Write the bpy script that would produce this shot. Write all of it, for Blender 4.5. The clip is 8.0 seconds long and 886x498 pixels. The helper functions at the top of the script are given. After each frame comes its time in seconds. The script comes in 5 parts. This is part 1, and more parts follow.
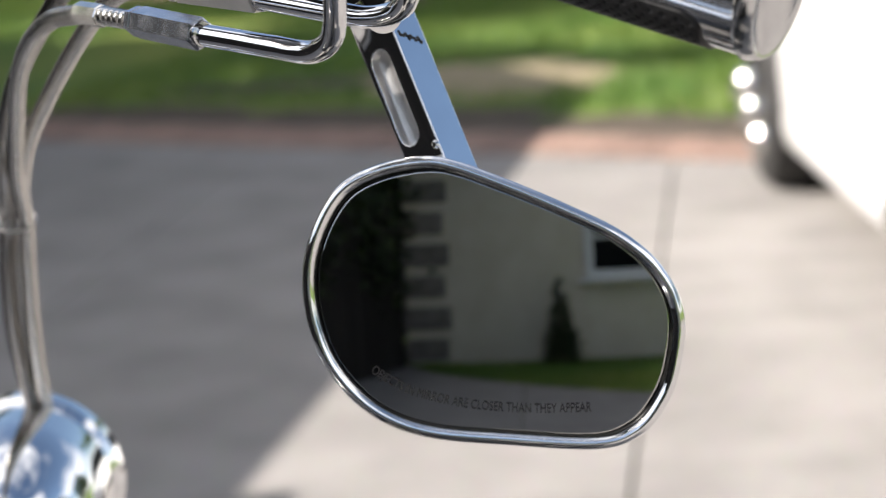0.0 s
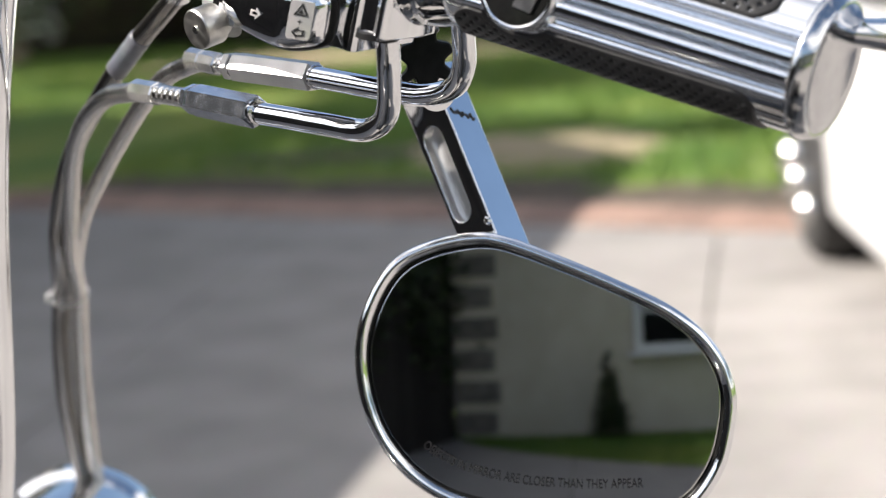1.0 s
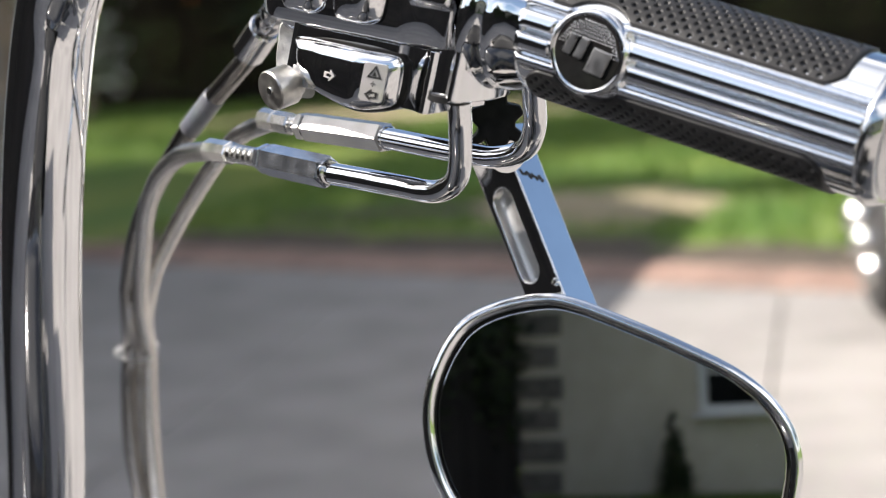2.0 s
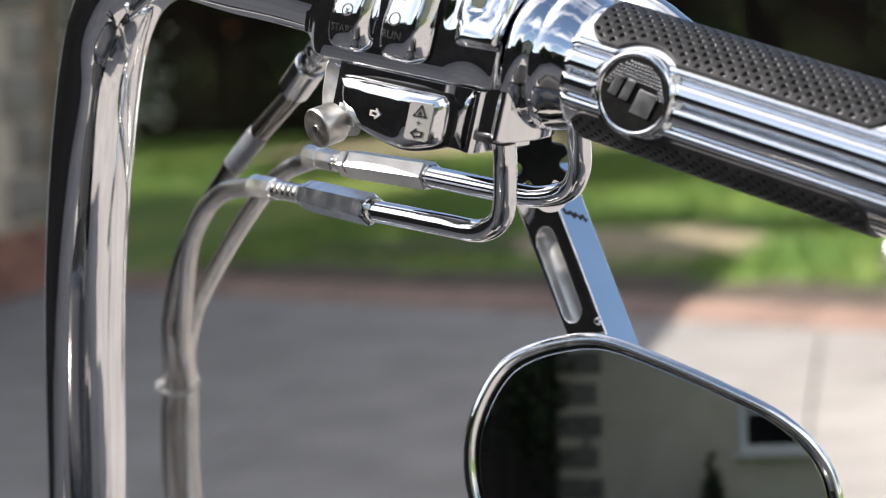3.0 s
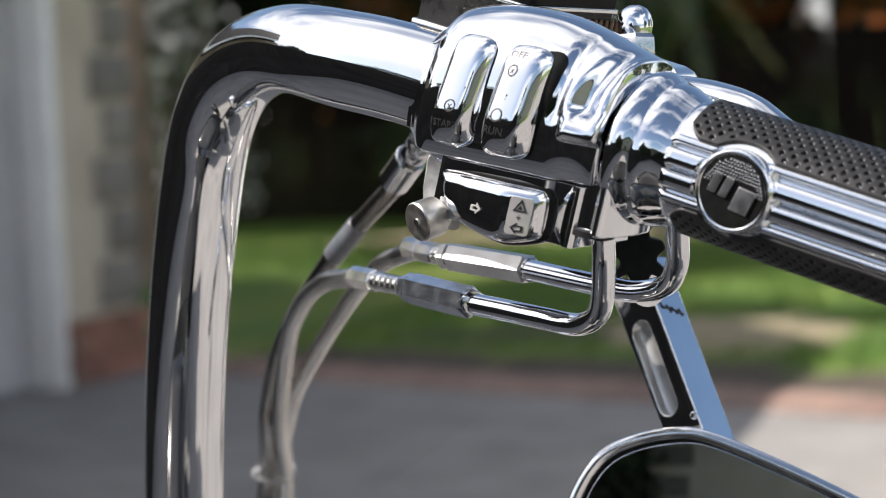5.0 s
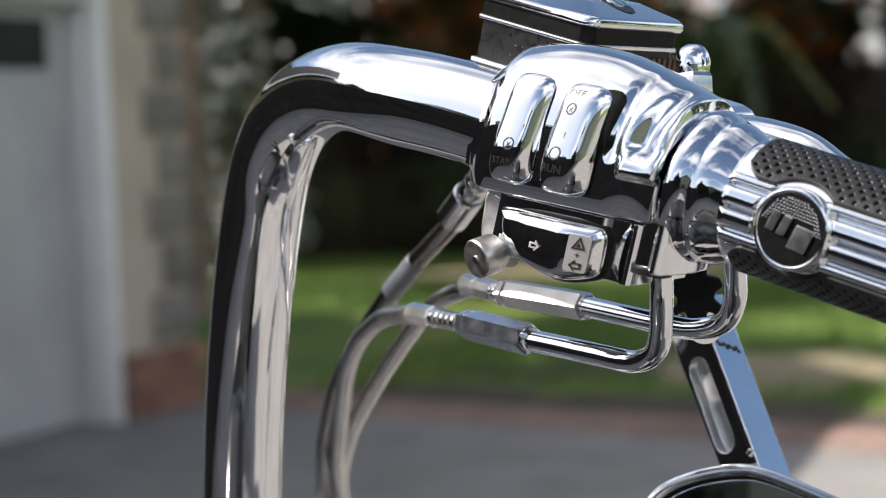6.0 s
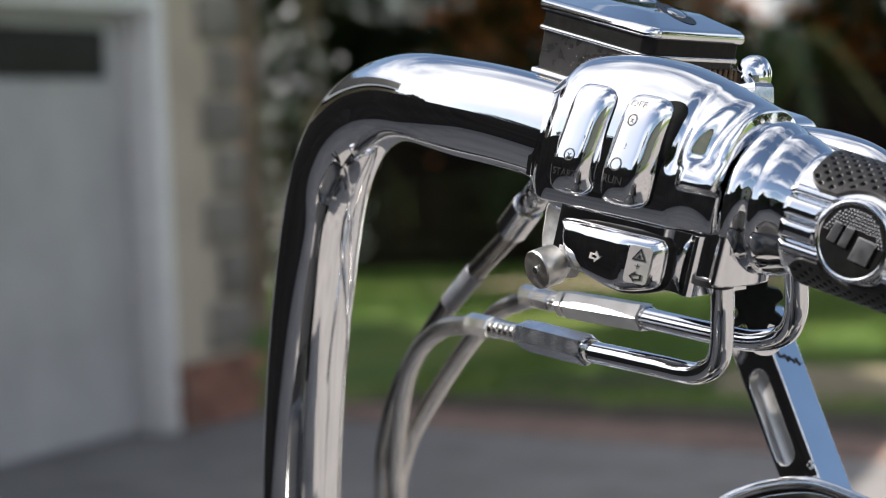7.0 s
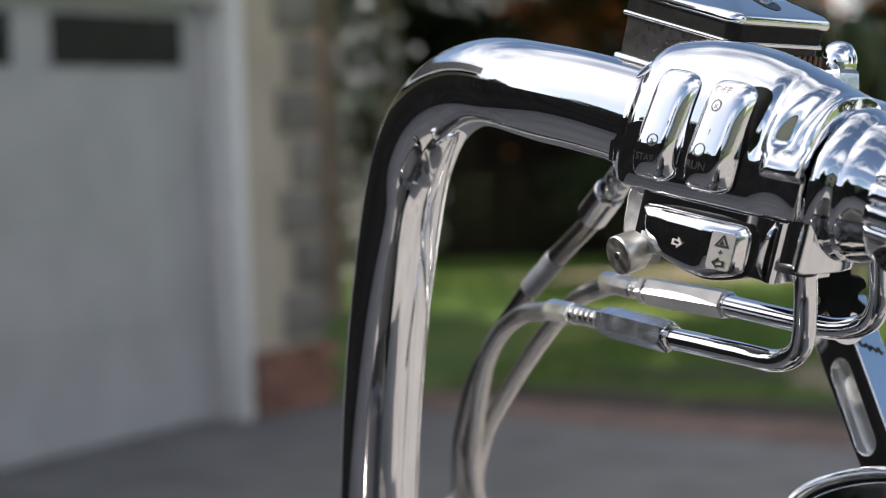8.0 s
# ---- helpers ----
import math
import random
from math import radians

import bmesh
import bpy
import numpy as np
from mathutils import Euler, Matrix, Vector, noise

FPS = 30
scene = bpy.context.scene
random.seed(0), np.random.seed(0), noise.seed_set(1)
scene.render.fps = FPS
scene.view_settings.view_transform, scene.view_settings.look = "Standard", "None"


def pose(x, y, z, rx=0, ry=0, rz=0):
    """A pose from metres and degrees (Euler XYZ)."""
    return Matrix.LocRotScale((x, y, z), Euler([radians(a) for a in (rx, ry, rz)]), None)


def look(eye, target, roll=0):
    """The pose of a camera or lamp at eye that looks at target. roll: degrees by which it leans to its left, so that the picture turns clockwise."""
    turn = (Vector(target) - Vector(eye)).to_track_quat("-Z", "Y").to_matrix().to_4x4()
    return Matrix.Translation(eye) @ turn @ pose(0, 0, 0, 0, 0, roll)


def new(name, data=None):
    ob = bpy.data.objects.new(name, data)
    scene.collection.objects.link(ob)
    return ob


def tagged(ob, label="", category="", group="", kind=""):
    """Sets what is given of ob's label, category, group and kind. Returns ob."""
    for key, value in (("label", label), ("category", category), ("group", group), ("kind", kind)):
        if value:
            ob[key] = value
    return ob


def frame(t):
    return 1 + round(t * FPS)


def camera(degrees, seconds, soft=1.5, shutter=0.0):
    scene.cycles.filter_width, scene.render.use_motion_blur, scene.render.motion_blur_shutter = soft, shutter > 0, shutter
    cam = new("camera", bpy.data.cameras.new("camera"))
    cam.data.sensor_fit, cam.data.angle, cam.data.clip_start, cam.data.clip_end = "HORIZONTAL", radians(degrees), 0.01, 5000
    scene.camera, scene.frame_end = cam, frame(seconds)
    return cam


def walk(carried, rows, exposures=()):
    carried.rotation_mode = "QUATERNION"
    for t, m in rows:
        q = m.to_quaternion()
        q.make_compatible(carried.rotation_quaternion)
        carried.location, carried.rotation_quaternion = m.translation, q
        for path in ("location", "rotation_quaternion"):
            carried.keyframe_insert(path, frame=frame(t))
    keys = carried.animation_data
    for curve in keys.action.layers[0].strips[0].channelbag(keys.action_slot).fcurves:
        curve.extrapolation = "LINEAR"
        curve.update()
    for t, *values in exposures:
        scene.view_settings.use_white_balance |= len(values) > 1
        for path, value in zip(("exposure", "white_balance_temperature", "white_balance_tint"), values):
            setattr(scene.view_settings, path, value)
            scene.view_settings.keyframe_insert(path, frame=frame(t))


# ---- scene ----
cam = camera(21.15, 8.0, soft=1.0)
PATH = [
    (0, 0.0, 0.0, 1.42, 79.631, 3.753, -0.686),
    (0.5, -0.001, -0.0029, 1.4217, 80.648, 3.795, -0.45),
    (1, -0.0027, -0.0044, 1.4231, 81.397, 3.863, 0.384),
    (1.5, -0.0036, -0.008, 1.4245, 82.223, 3.729, 1.284),
    (3, -0.0062, -0.0121, 1.4276, 83.726, 2.939, 2.969),
    (3.5, -0.0068, -0.014, 1.4286, 84.418, 2.76, 3.602),
    (4, -0.0079, -0.0196, 1.43, 85.482, 2.664, 4.683),
    (4.5, -0.0083, -0.0197, 1.4303, 85.637, 2.554, 4.955),
    (6, -0.0101, -0.0261, 1.4317, 86.834, 2.469, 6.455),
    (6.5, -0.0108, -0.0283, 1.4316, 87.037, 2.32, 7.399),
    (7, -0.0117, -0.0268, 1.4318, 87.145, 2.335, 7.804),
    (7.5, -0.013, -0.0248, 1.4315, 87.235, 2.067, 8.887),
    (8, -0.0143, -0.0257, 1.4296, 86.998, 1.947, 9.624),
]
walk(cam, [(t, pose(x, y, z, rx, ry, rz)) for t, x, y, z, rx, ry, rz in PATH], exposures=[(0.0, 1.18, 6720, 12), (1.5, 1.30, 6690, 12), (3.0, 1.24, 6660, 12), (4.0, 1.03, 6600, 12), (4.5, 0.98, 6590, 12), (8.0, 0.92, 6580, 12)])
cam.data.dof.use_dof = True
cam.data.dof.focus_distance = 0.812
cam.data.dof.aperture_fstop = 12.0
cam.data.dof.aperture_blades = 9

# ---- world and sun ----
SUN_TO = Vector((-3.1, -0.45, 2.75)).normalized()
sun_el = math.asin(SUN_TO.z)
sun_az = math.atan2(SUN_TO.x, SUN_TO.y)


def make_world():
    wd = bpy.data.worlds.new("sky")
    scene.world = wd
    wd.use_nodes = True
    nt = wd.node_tree
    nt.nodes.clear()
    out = nt.nodes.new("ShaderNodeOutputWorld")
    bg = nt.nodes.new("ShaderNodeBackground")
    sky = nt.nodes.new("ShaderNodeTexSky")
    sky.sky_type = "NISHITA"
    sky.sun_disc = False
    sky.sun_elevation = sun_el
    sky.sun_rotation = sun_az
    sky.dust_density = 1.6
    sky.ozone_density = 1.4
    tc = nt.nodes.new("ShaderNodeTexCoord")
    mp = nt.nodes.new("ShaderNodeMapping")
    mp.inputs["Scale"].default_value = (1.0, 1.0, 2.2)
    mp.inputs["Location"].default_value = (4.3, 1.7, 0.6)
    nz = nt.nodes.new("ShaderNodeTexNoise")
    nz.inputs["Scale"].default_value = 1.35
    nz.inputs["Detail"].default_value = 5
    nz.inputs["Roughness"].default_value = 0.5
    rp = nt.nodes.new("ShaderNodeValToRGB")
    rp.color_ramp.elements[0].position, rp.color_ramp.elements[1].position = 0.44, 0.67
    mx = nt.nodes.new("ShaderNodeMix")
    mx.data_type = "RGBA"
    mx.inputs["B"].default_value = (17.5, 17.6, 17.8, 1)
    nt.links.new(tc.outputs["Generated"], mp.inputs["Vector"])
    nt.links.new(mp.outputs["Vector"], nz.inputs["Vector"])
    nt.links.new(nz.outputs["Fac"], rp.inputs["Fac"])
    nt.links.new(rp.outputs["Color"], mx.inputs["Factor"])
    gain = nt.nodes.new("ShaderNodeMix")
    gain.data_type, gain.blend_type = "RGBA", "MULTIPLY"
    gain.inputs["Factor"].default_value = 1.0
    gain.inputs["B"].default_value = (1.45, 1.5, 1.5, 1)
    nt.links.new(sky.outputs["Color"], gain.inputs["A"])
    nt.links.new(gain.outputs["Result"], mx.inputs["A"])
    nt.links.new(mx.outputs["Result"], bg.inputs["Color"])
    bg.inputs["Strength"].default_value = 0.050
    nt.links.new(bg.outputs["Background"], out.inputs["Surface"])


make_world()
lamp = bpy.data.lights.new("sun", "SUN")
lamp.energy, lamp.angle, lamp.color = 5.0, radians(0.53), (1.0, 0.955, 0.89)
sun = new("sun", lamp)
sun.matrix_world = look((0, 0, 0), -SUN_TO) @ Matrix.Identity(4)
sun.location = SUN_TO * 40


# ---- materials ----
def surface(name, c1, c2, scale=8.0, rough=0.5, metal=0.0, bump=0.0, bump_scale=60.0, lo=0.35, hi=0.65, rough2=None,
            random_tint=0.0, stretch=(1, 1, 1), spec=0.5):
    m = bpy.data.materials.new(name)
    m.use_nodes = True
    nt = m.node_tree
    b = nt.nodes["Principled BSDF"]
    tc = nt.nodes.new("ShaderNodeTexCoord")
    mp = nt.nodes.new("ShaderNodeMapping")
    mp.inputs["Scale"].default_value = stretch
    nt.links.new(tc.outputs["Object"], mp.inputs["Vector"])
    n1 = nt.nodes.new("ShaderNodeTexNoise")
    n1.inputs["Scale"].default_value = scale
    n1.inputs["Detail"].default_value = 6
    nt.links.new(mp.outputs["Vector"], n1.inputs["Vector"])
    r1 = nt.nodes.new("ShaderNodeValToRGB")
    r1.color_ramp.elements[0].position, r1.color_ramp.elements[1].position = lo, hi
    r1.color_ramp.elements[0].color, r1.color_ramp.elements[1].color = (*c1, 1), (*c2, 1)
    nt.links.new(n1.outputs["Fac"], r1.inputs["Fac"])
    colour = r1.outputs["Color"]
    n2 = nt.nodes.new("ShaderNodeTexNoise")
    n2.inputs["Scale"].default_value = bump_scale
    n2.inputs["Detail"].default_value = 4
    nt.links.new(mp.outputs["Vector"], n2.inputs["Vector"])
    if metal < 0.5:
        mx = nt.nodes.new("ShaderNodeMix")
        mx.data_type, mx.blend_type = "RGBA", "MULTIPLY"
        mx.inputs["Factor"].default_value = 0.35
        nt.links.new(colour, mx.inputs["A"])
        nt.links.new(n2.outputs["Color"], mx.inputs["B"])
        bright = nt.nodes.new("ShaderNodeBrightContrast")
        bright.inputs["Bright"].default_value = 0.0
        nt.links.new(mx.outputs["Result"], bright.inputs["Color"])
        hs = nt.nodes.new("ShaderNodeHueSaturation")
        hs.inputs["Value"].default_value = 1.2
        nt.links.new(bright.outputs["Color"], hs.inputs["Color"])
        colour = hs.outputs["Color"]
        if random_tint:
            oi = nt.nodes.new("ShaderNodeObjectInfo")
            mr = nt.nodes.new("ShaderNodeMapRange")
            mr.inputs["To Min"].default_value, mr.inputs["To Max"].default_value = 1.2 - random_tint, 1.2 + random_tint
            nt.links.new(oi.outputs["Random"], mr.inputs["Value"])
            nt.links.new(mr.outputs["Result"], hs.inputs["Value"])
    nt.links.new(colour, b.inputs["Base Color"])
    b.inputs["Metallic"].default_value = metal
    b.inputs["Specular IOR Level"].default_value = spec
    if rough2 is None:
        b.inputs["Roughness"].default_value = rough
    else:
        mr = nt.nodes.new("ShaderNodeMapRange")
        mr.inputs["From Min"].default_value, mr.inputs["From Max"].default_value = 0.35, 0.7
        mr.inputs["To Min"].default_value, mr.inputs["To Max"].default_value = rough, rough2
        nt.links.new(n1.outputs["Fac"], mr.inputs["Value"])
        nt.links.new(mr.outputs["Result"], b.inputs["Roughness"])
    if bump:
        bp = nt.nodes.new("ShaderNodeBump")
        bp.inputs["Strength"].default_value = bump
        bp.inputs["Distance"].default_value = 0.4 / bump_scale
        nt.links.new(n2.outputs["Fac"], bp.inputs["Height"])
        nt.links.new(bp.outputs["Normal"], b.inputs["Normal"])
    return m


def braid_material():
    m = surface("braided_steel", (0.65, 0.625, 0.59), (0.78, 0.755, 0.715), 300, 0.20, 1.0)
    nt = m.node_tree
    tc = nt.nodes.new("ShaderNodeTexCoord")
    sep = nt.nodes.new("ShaderNodeSeparateXYZ")
    nt.links.new(tc.outputs["UV"], sep.inputs["Vector"])
    hs = []
    for sign in (1, -1):
        a = nt.nodes.new("ShaderNodeMath")
        a.operation = "MULTIPLY"
        a.inputs[1].default_value = 2 * math.pi * 8 * sign
        nt.links.new(sep.outputs["Y"], a.inputs[0])
        c = nt.nodes.new("ShaderNodeMath")
        c.operation = "MULTIPLY_ADD"
        c.inputs[1].default_value = 3400.0
        nt.links.new(sep.outputs["X"], c.inputs[0])
        nt.links.new(a.outputs[0], c.inputs[2])
        s = nt.nodes.new("ShaderNodeMath")
        s.operation = "SINE"
        nt.links.new(c.outputs[0], s.inputs[0])
        hs.append(s)
    mx = nt.nodes.new("ShaderNodeMath")
    mx.operation = "MAXIMUM"
    nt.links.new(hs[0].outputs[0], mx.inputs[0])
    nt.links.new(hs[1].outputs[0], mx.inputs[1])
    bp = nt.nodes.new("ShaderNodeBump")
    bp.inputs["Strength"].default_value = 0.28
    bp.inputs["Distance"].default_value = 0.0004
    nt.links.new(mx.outputs[0], bp.inputs["Height"])
    # darker between the strands
    base = nt.nodes["Principled BSDF"].inputs["Base Color"]
    gap_tone = nt.nodes.new("ShaderNodeMix")
    gap_tone.data_type, gap_tone.blend_type = "RGBA", "MULTIPLY"
    level = nt.nodes.new("ShaderNodeMapRange")
    level.inputs["From Min"].default_value, level.inputs["From Max"].default_value = -0.4, 0.8
    level.inputs["To Min"].default_value, level.inputs["To Max"].default_value = 0.7, 0.0
    nt.links.new(mx.outputs[0], level.inputs["Value"])
    nt.links.new(level.outputs["Result"], gap_tone.inputs["Factor"])
    nt.links.new(base.links[0].from_socket, gap_tone.inputs["A"])
    gap_tone.inputs["B"].default_value = (0.30, 0.28, 0.26, 1)
    nt.links.new(gap_tone.outputs["Result"], base)
    nt.links.new(bp.outputs["Normal"], nt.nodes["Principled BSDF"].inputs["Normal"])
    return m


CHROME = surface("chrome", (0.79, 0.797, 0.81), (0.84, 0.847, 0.86), 40, 0.02, 1.0, rough2=0.055)
CHROME_WORN = surface("worn_chrome", (0.55, 0.55, 0.56), (0.70, 0.70, 0.70), 90, 0.05, 1.0, rough2=0.16, bump=0.05, bump_scale=500)
BRUSHED = surface("brushed_steel", (0.50, 0.48, 0.45), (0.66, 0.64, 0.60), 260, 0.28, 1.0, rough2=0.40, bump=0.15, bump_scale=900)
SATIN = surface("satin_steel", (0.60, 0.59, 0.57), (0.72, 0.71, 0.69), 120, 0.16, 1.0, rough2=0.26)
BRAID = braid_material()
RUBBER = surface("black_rubber", (0.008, 0.008, 0.0085), (0.015, 0.015, 0.016), 120, 0.40, rough2=0.55, bump=0.12, bump_scale=1500, spec=0.28)
BLACK = surface("black_plastic", (0.008, 0.008, 0.009), (0.015, 0.015, 0.015), 200, 0.35, bump=0.05, bump_scale=900, spec=0.3)
BADGE_BLACK = surface("badge_enamel", (0.006, 0.006, 0.006), (0.010, 0.010, 0.010), 300, 0.28, spec=0.10)
BADGE_METAL = surface("badge_metal", (0.26, 0.26, 0.265), (0.36, 0.36, 0.365), 200, 0.26, 1.0, rough2=0.38)
DUST = surface("pale_dust", (0.55, 0.54, 0.52), (0.7, 0.69, 0.66), 300, 0.9)
INK = surface("black_ink", (0.008, 0.008, 0.008), (0.014, 0.014, 0.014), 300, 0.5)
DARK_BODY = surface("black_satin_enamel", (0.006, 0.006, 0.006), (0.011, 0.0105, 0.0105), 240, 0.25, 0.0, rough2=0.36, bump=0.05, bump_scale=700, spec=0.25)
NUT_STEEL = surface("turned_steel", (0.66, 0.65, 0.64), (0.74, 0.73, 0.72), 120, 0.30, 1.0, rough2=0.37)
NUT_PLATED = surface("plated_steel", (0.50, 0.54, 0.61), (0.62, 0.66, 0.73), 200, 0.14, 0.97, rough2=0.24)
CAST = surface("cast_aluminium", (0.30, 0.30, 0.295), (0.42, 0.415, 0.41), 300, 0.42, 1.0, rough2=0.55, bump=0.3, bump_scale=900)
SILVER = surface("silver_print", (0.40, 0.39, 0.37), (0.48, 0.465, 0.445), 60, 0.32, 0.4, rough2=0.42)
BRONZE = surface("brown_anodised", (0.10, 0.065, 0.045), (0.16, 0.11, 0.08), 200, 0.35, 1.0)
LENS_SLEEVE = surface("grey_heatshrink", (0.075, 0.078, 0.09), (0.11, 0.113, 0.125), 180, 0.3, rough2=0.42)
HOSE_DARK = surface("clear_coated_braid", (0.16, 0.15, 0.14), (0.27, 0.26, 0.245), 420, 0.22, 1.0, bump=0.2, bump_scale=1200)
NYLON = surface("clear_nylon", (0.24, 0.24, 0.23), (0.32, 0.32, 0.31), 200, 0.35)
MIRROR_GLASS = surface("tinted_mirror_glass", (0.50, 0.50, 0.495), (0.515, 0.515, 0.51), 30, 0.012, 1.0, rough2=0.03)

CONCRETE = surface("concrete", (0.170, 0.160, 0.152), (0.240, 0.227, 0.216), 2.6, 0.85, bump=0.25, bump_scale=45, lo=0.3, hi=0.64)
BRICK = surface("red_brick", (0.20, 0.088, 0.06), (0.30, 0.145, 0.105), 9, 0.85, bump=0.4, bump_scale=70, random_tint=0.35)
PAVER = surface("worn_brick_paver", (0.20, 0.125, 0.098), (0.30, 0.205, 0.165), 9, 0.85, bump=0.4, bump_scale=70, random_tint=0.3)
MORTAR = surface("mortar", (0.36, 0.33, 0.30), (0.45, 0.42, 0.38), 12, 0.9, bump=0.3, bump_scale=90)
MORTAR_DARK = surface("reddish_mortar", (0.16, 0.10, 0.075), (0.22, 0.14, 0.11), 12, 0.9, bump=0.3, bump_scale=90)
LAWN = surface("lawn_turf", (0.052, 0.112, 0.010), (0.135, 0.172, 0.026), 0.75, 0.9, bump=0.6, bump_scale=38, lo=0.42, hi=0.62)
BLADE = surface("grass_blade", (0.050, 0.132, 0.009), (0.125, 0.19, 0.021), 1.3, 0.6)
DRY = surface("dry_turf", (0.29, 0.225, 0.155), (0.19, 0.175, 0.085), 3.0, 0.9, bump=0.5, bump_scale=40)
# soil brown darkened to carry the shade beside the bricks
SHADED_SOIL = surface("bare_soil", (0.040, 0.031, 0.022), (0.078, 0.060, 0.040), 5, 0.95, bump=0.6, bump_scale=60)
ETCHED = surface("etched_letter_grey", (0.012, 0.012, 0.012), (0.017, 0.017, 0.017), 300, 0.6, spec=0.2)
HOUSE_STUCCO = surface("pale_stucco", (0.60, 0.545, 0.44), (0.68, 0.62, 0.51), 2.5, 0.9, bump=0.4, bump_scale=120)
STUCCO = surface("cream_stucco", (0.43, 0.372, 0.298), (0.50, 0.437, 0.352), 2.5, 0.9, bump=0.4, bump_scale=120)
# door white far below the trim white: its shade is in the colour
SHADED_WHITE_PAINT = surface("shaded_white_door_paint", (0.36, 0.363, 0.372), (0.42, 0.423, 0.432), 3, 0.45, bump=0.06, bump_scale=80)
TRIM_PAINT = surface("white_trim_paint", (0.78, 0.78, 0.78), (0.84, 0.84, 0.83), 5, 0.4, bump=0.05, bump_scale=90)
QUOIN = surface("grey_quoin_stone", (0.155, 0.140, 0.124), (0.235, 0.214, 0.190), 7, 0.9, bump=0.4, bump_scale=60, random_tint=0.15)
DARK_GLASS = surface("dark_window_glass", (0.010, 0.011, 0.011), (0.016, 0.017, 0.017), 3, 0.06, spec=0.08)
DOOR_BLUE = surface("grey_blue_door_paint", (0.16, 0.18, 0.24), (0.20, 0.22, 0.29), 4, 0.5)
ROOF = surface("roof_shingle", (0.024, 0.022, 0.020), (0.046, 0.041, 0.038), 6, 0.9, spec=0.15, bump=0.5, bump_scale=25)
# fence brown taken down to near-black; the deep shade is in the colour
SHADED_FENCE = surface("shaded_fence_wood", (0.009, 0.006, 0.005), (0.020, 0.013, 0.010), 6, 0.8, bump=0.3, bump_scale=60, random_tint=0.3, stretch=(1, 1, 0.15), spec=0.1)
# near-black boards, so the added fences reflect dark in the chrome
DARK_BOARDS = surface("dark_board_wood", (0.018, 0.016, 0.0155), (0.034, 0.030, 0.028), 6, 0.8, bump=0.3, bump_scale=60, random_tint=0.3, stretch=(1, 1, 0.15), spec=0.1)
BARK = surface("bark", (0.16, 0.115, 0.085), (0.28, 0.21, 0.165), 9, 0.95, bump=0.8, bump_scale=30, stretch=(1, 1, 0.3))
LEAF = surface("leaf", (0.022, 0.055, 0.012), (0.085, 0.13, 0.03), 2.5, 0.55, lo=0.3, hi=0.7)
LEAF_DARK = surface("dark_leaf", (0.010, 0.022, 0.008), (0.036, 0.054, 0.016), 2.5, 0.6, spec=0.25)
LEAF_YELLOW = surface("yellow_green_leaf", (0.12, 0.115, 0.022), (0.19, 0.18, 0.04), 5, 0.5)
FLOWER_ORANGE = surface("orange_blossom", (0.50, 0.13, 0.025), (0.60, 0.20, 0.05), 6, 0.6)
FLOWER_WHITE = surface("white_blossom", (0.60, 0.60, 0.66), (0.78, 0.78, 0.82), 6, 0.6)
CAR_WHITE = surface("white_car_paint", (0.72, 0.72, 0.715), (0.76, 0.76, 0.755), 2, 0.16, spec=0.5)
BIKE_BLACK = surface("gloss_black_paint", (0.010, 0.010, 0.011), (0.014, 0.014, 0.015), 12, 0.08, spec=0.6)
LEATHER = surface("black_leather", (0.008, 0.0078, 0.0077), (0.015, 0.0145, 0.014), 60, 0.55, bump=0.3, bump_scale=300, spec=0.2)
ENGINE = surface("engine_black", (0.02, 0.02, 0.02), (0.04, 0.04, 0.04), 40, 0.45, bump=0.2, bump_scale=150)
TYRE = surface("tyre_rubber", (0.02, 0.02, 0.02), (0.035, 0.034, 0.033), 30, 0.75, bump=0.3, bump_scale=120)


# ---- mesh helpers ----
WORLD_OF = {}


def thing(name, at, label, category, group="", kind=""):
    ob = new(name)
    ob.empty_display_size = 0.05
    ob.matrix_basis = at if isinstance(at, Matrix) else Matrix.Translation(at)
    WORLD_OF[ob.name] = ob.matrix_basis.copy()
    return tagged(ob, label, category, group, kind)


def part(name, me, material, parent=None, label="", m=None, kind=""):
    """One mesh object; me is given in world metres, or in the axes m."""
    if isinstance(me, bmesh.types.BMesh):
        bm, me = me, bpy.data.meshes.new(name)
        bm.to_mesh(me)
        bm.free()
    if m is not None:
        me.transform(m)
    if material is not None and not me.materials:
        me.materials.append(material)
    ob = new(name, me)
    if parent is not None:
        ob.parent = parent
        ob.matrix_parent_inverse = WORLD_OF.get(parent.name, Matrix.Identity(4)).inverted()
    return tagged(ob, label, kind=kind)


def raw(verts, faces, smooth=True):
    me = bpy.data.meshes.new("m")
    me.from_pydata([tuple(v) for v in verts], [], faces)
    me.update()
    if smooth:
        me.shade_smooth()
    return me


def auto_smooth(me, angle=40):
    bm = bmesh.new()
    bm.from_mesh(me)
    lim = radians(angle)
    for f in bm.faces:
        f.smooth = True
    for e in bm.edges:
        e.smooth = len(e.link_faces) == 2 and e.calc_face_angle(0) < lim
    bm.to_mesh(me)
    bm.free()
    return me


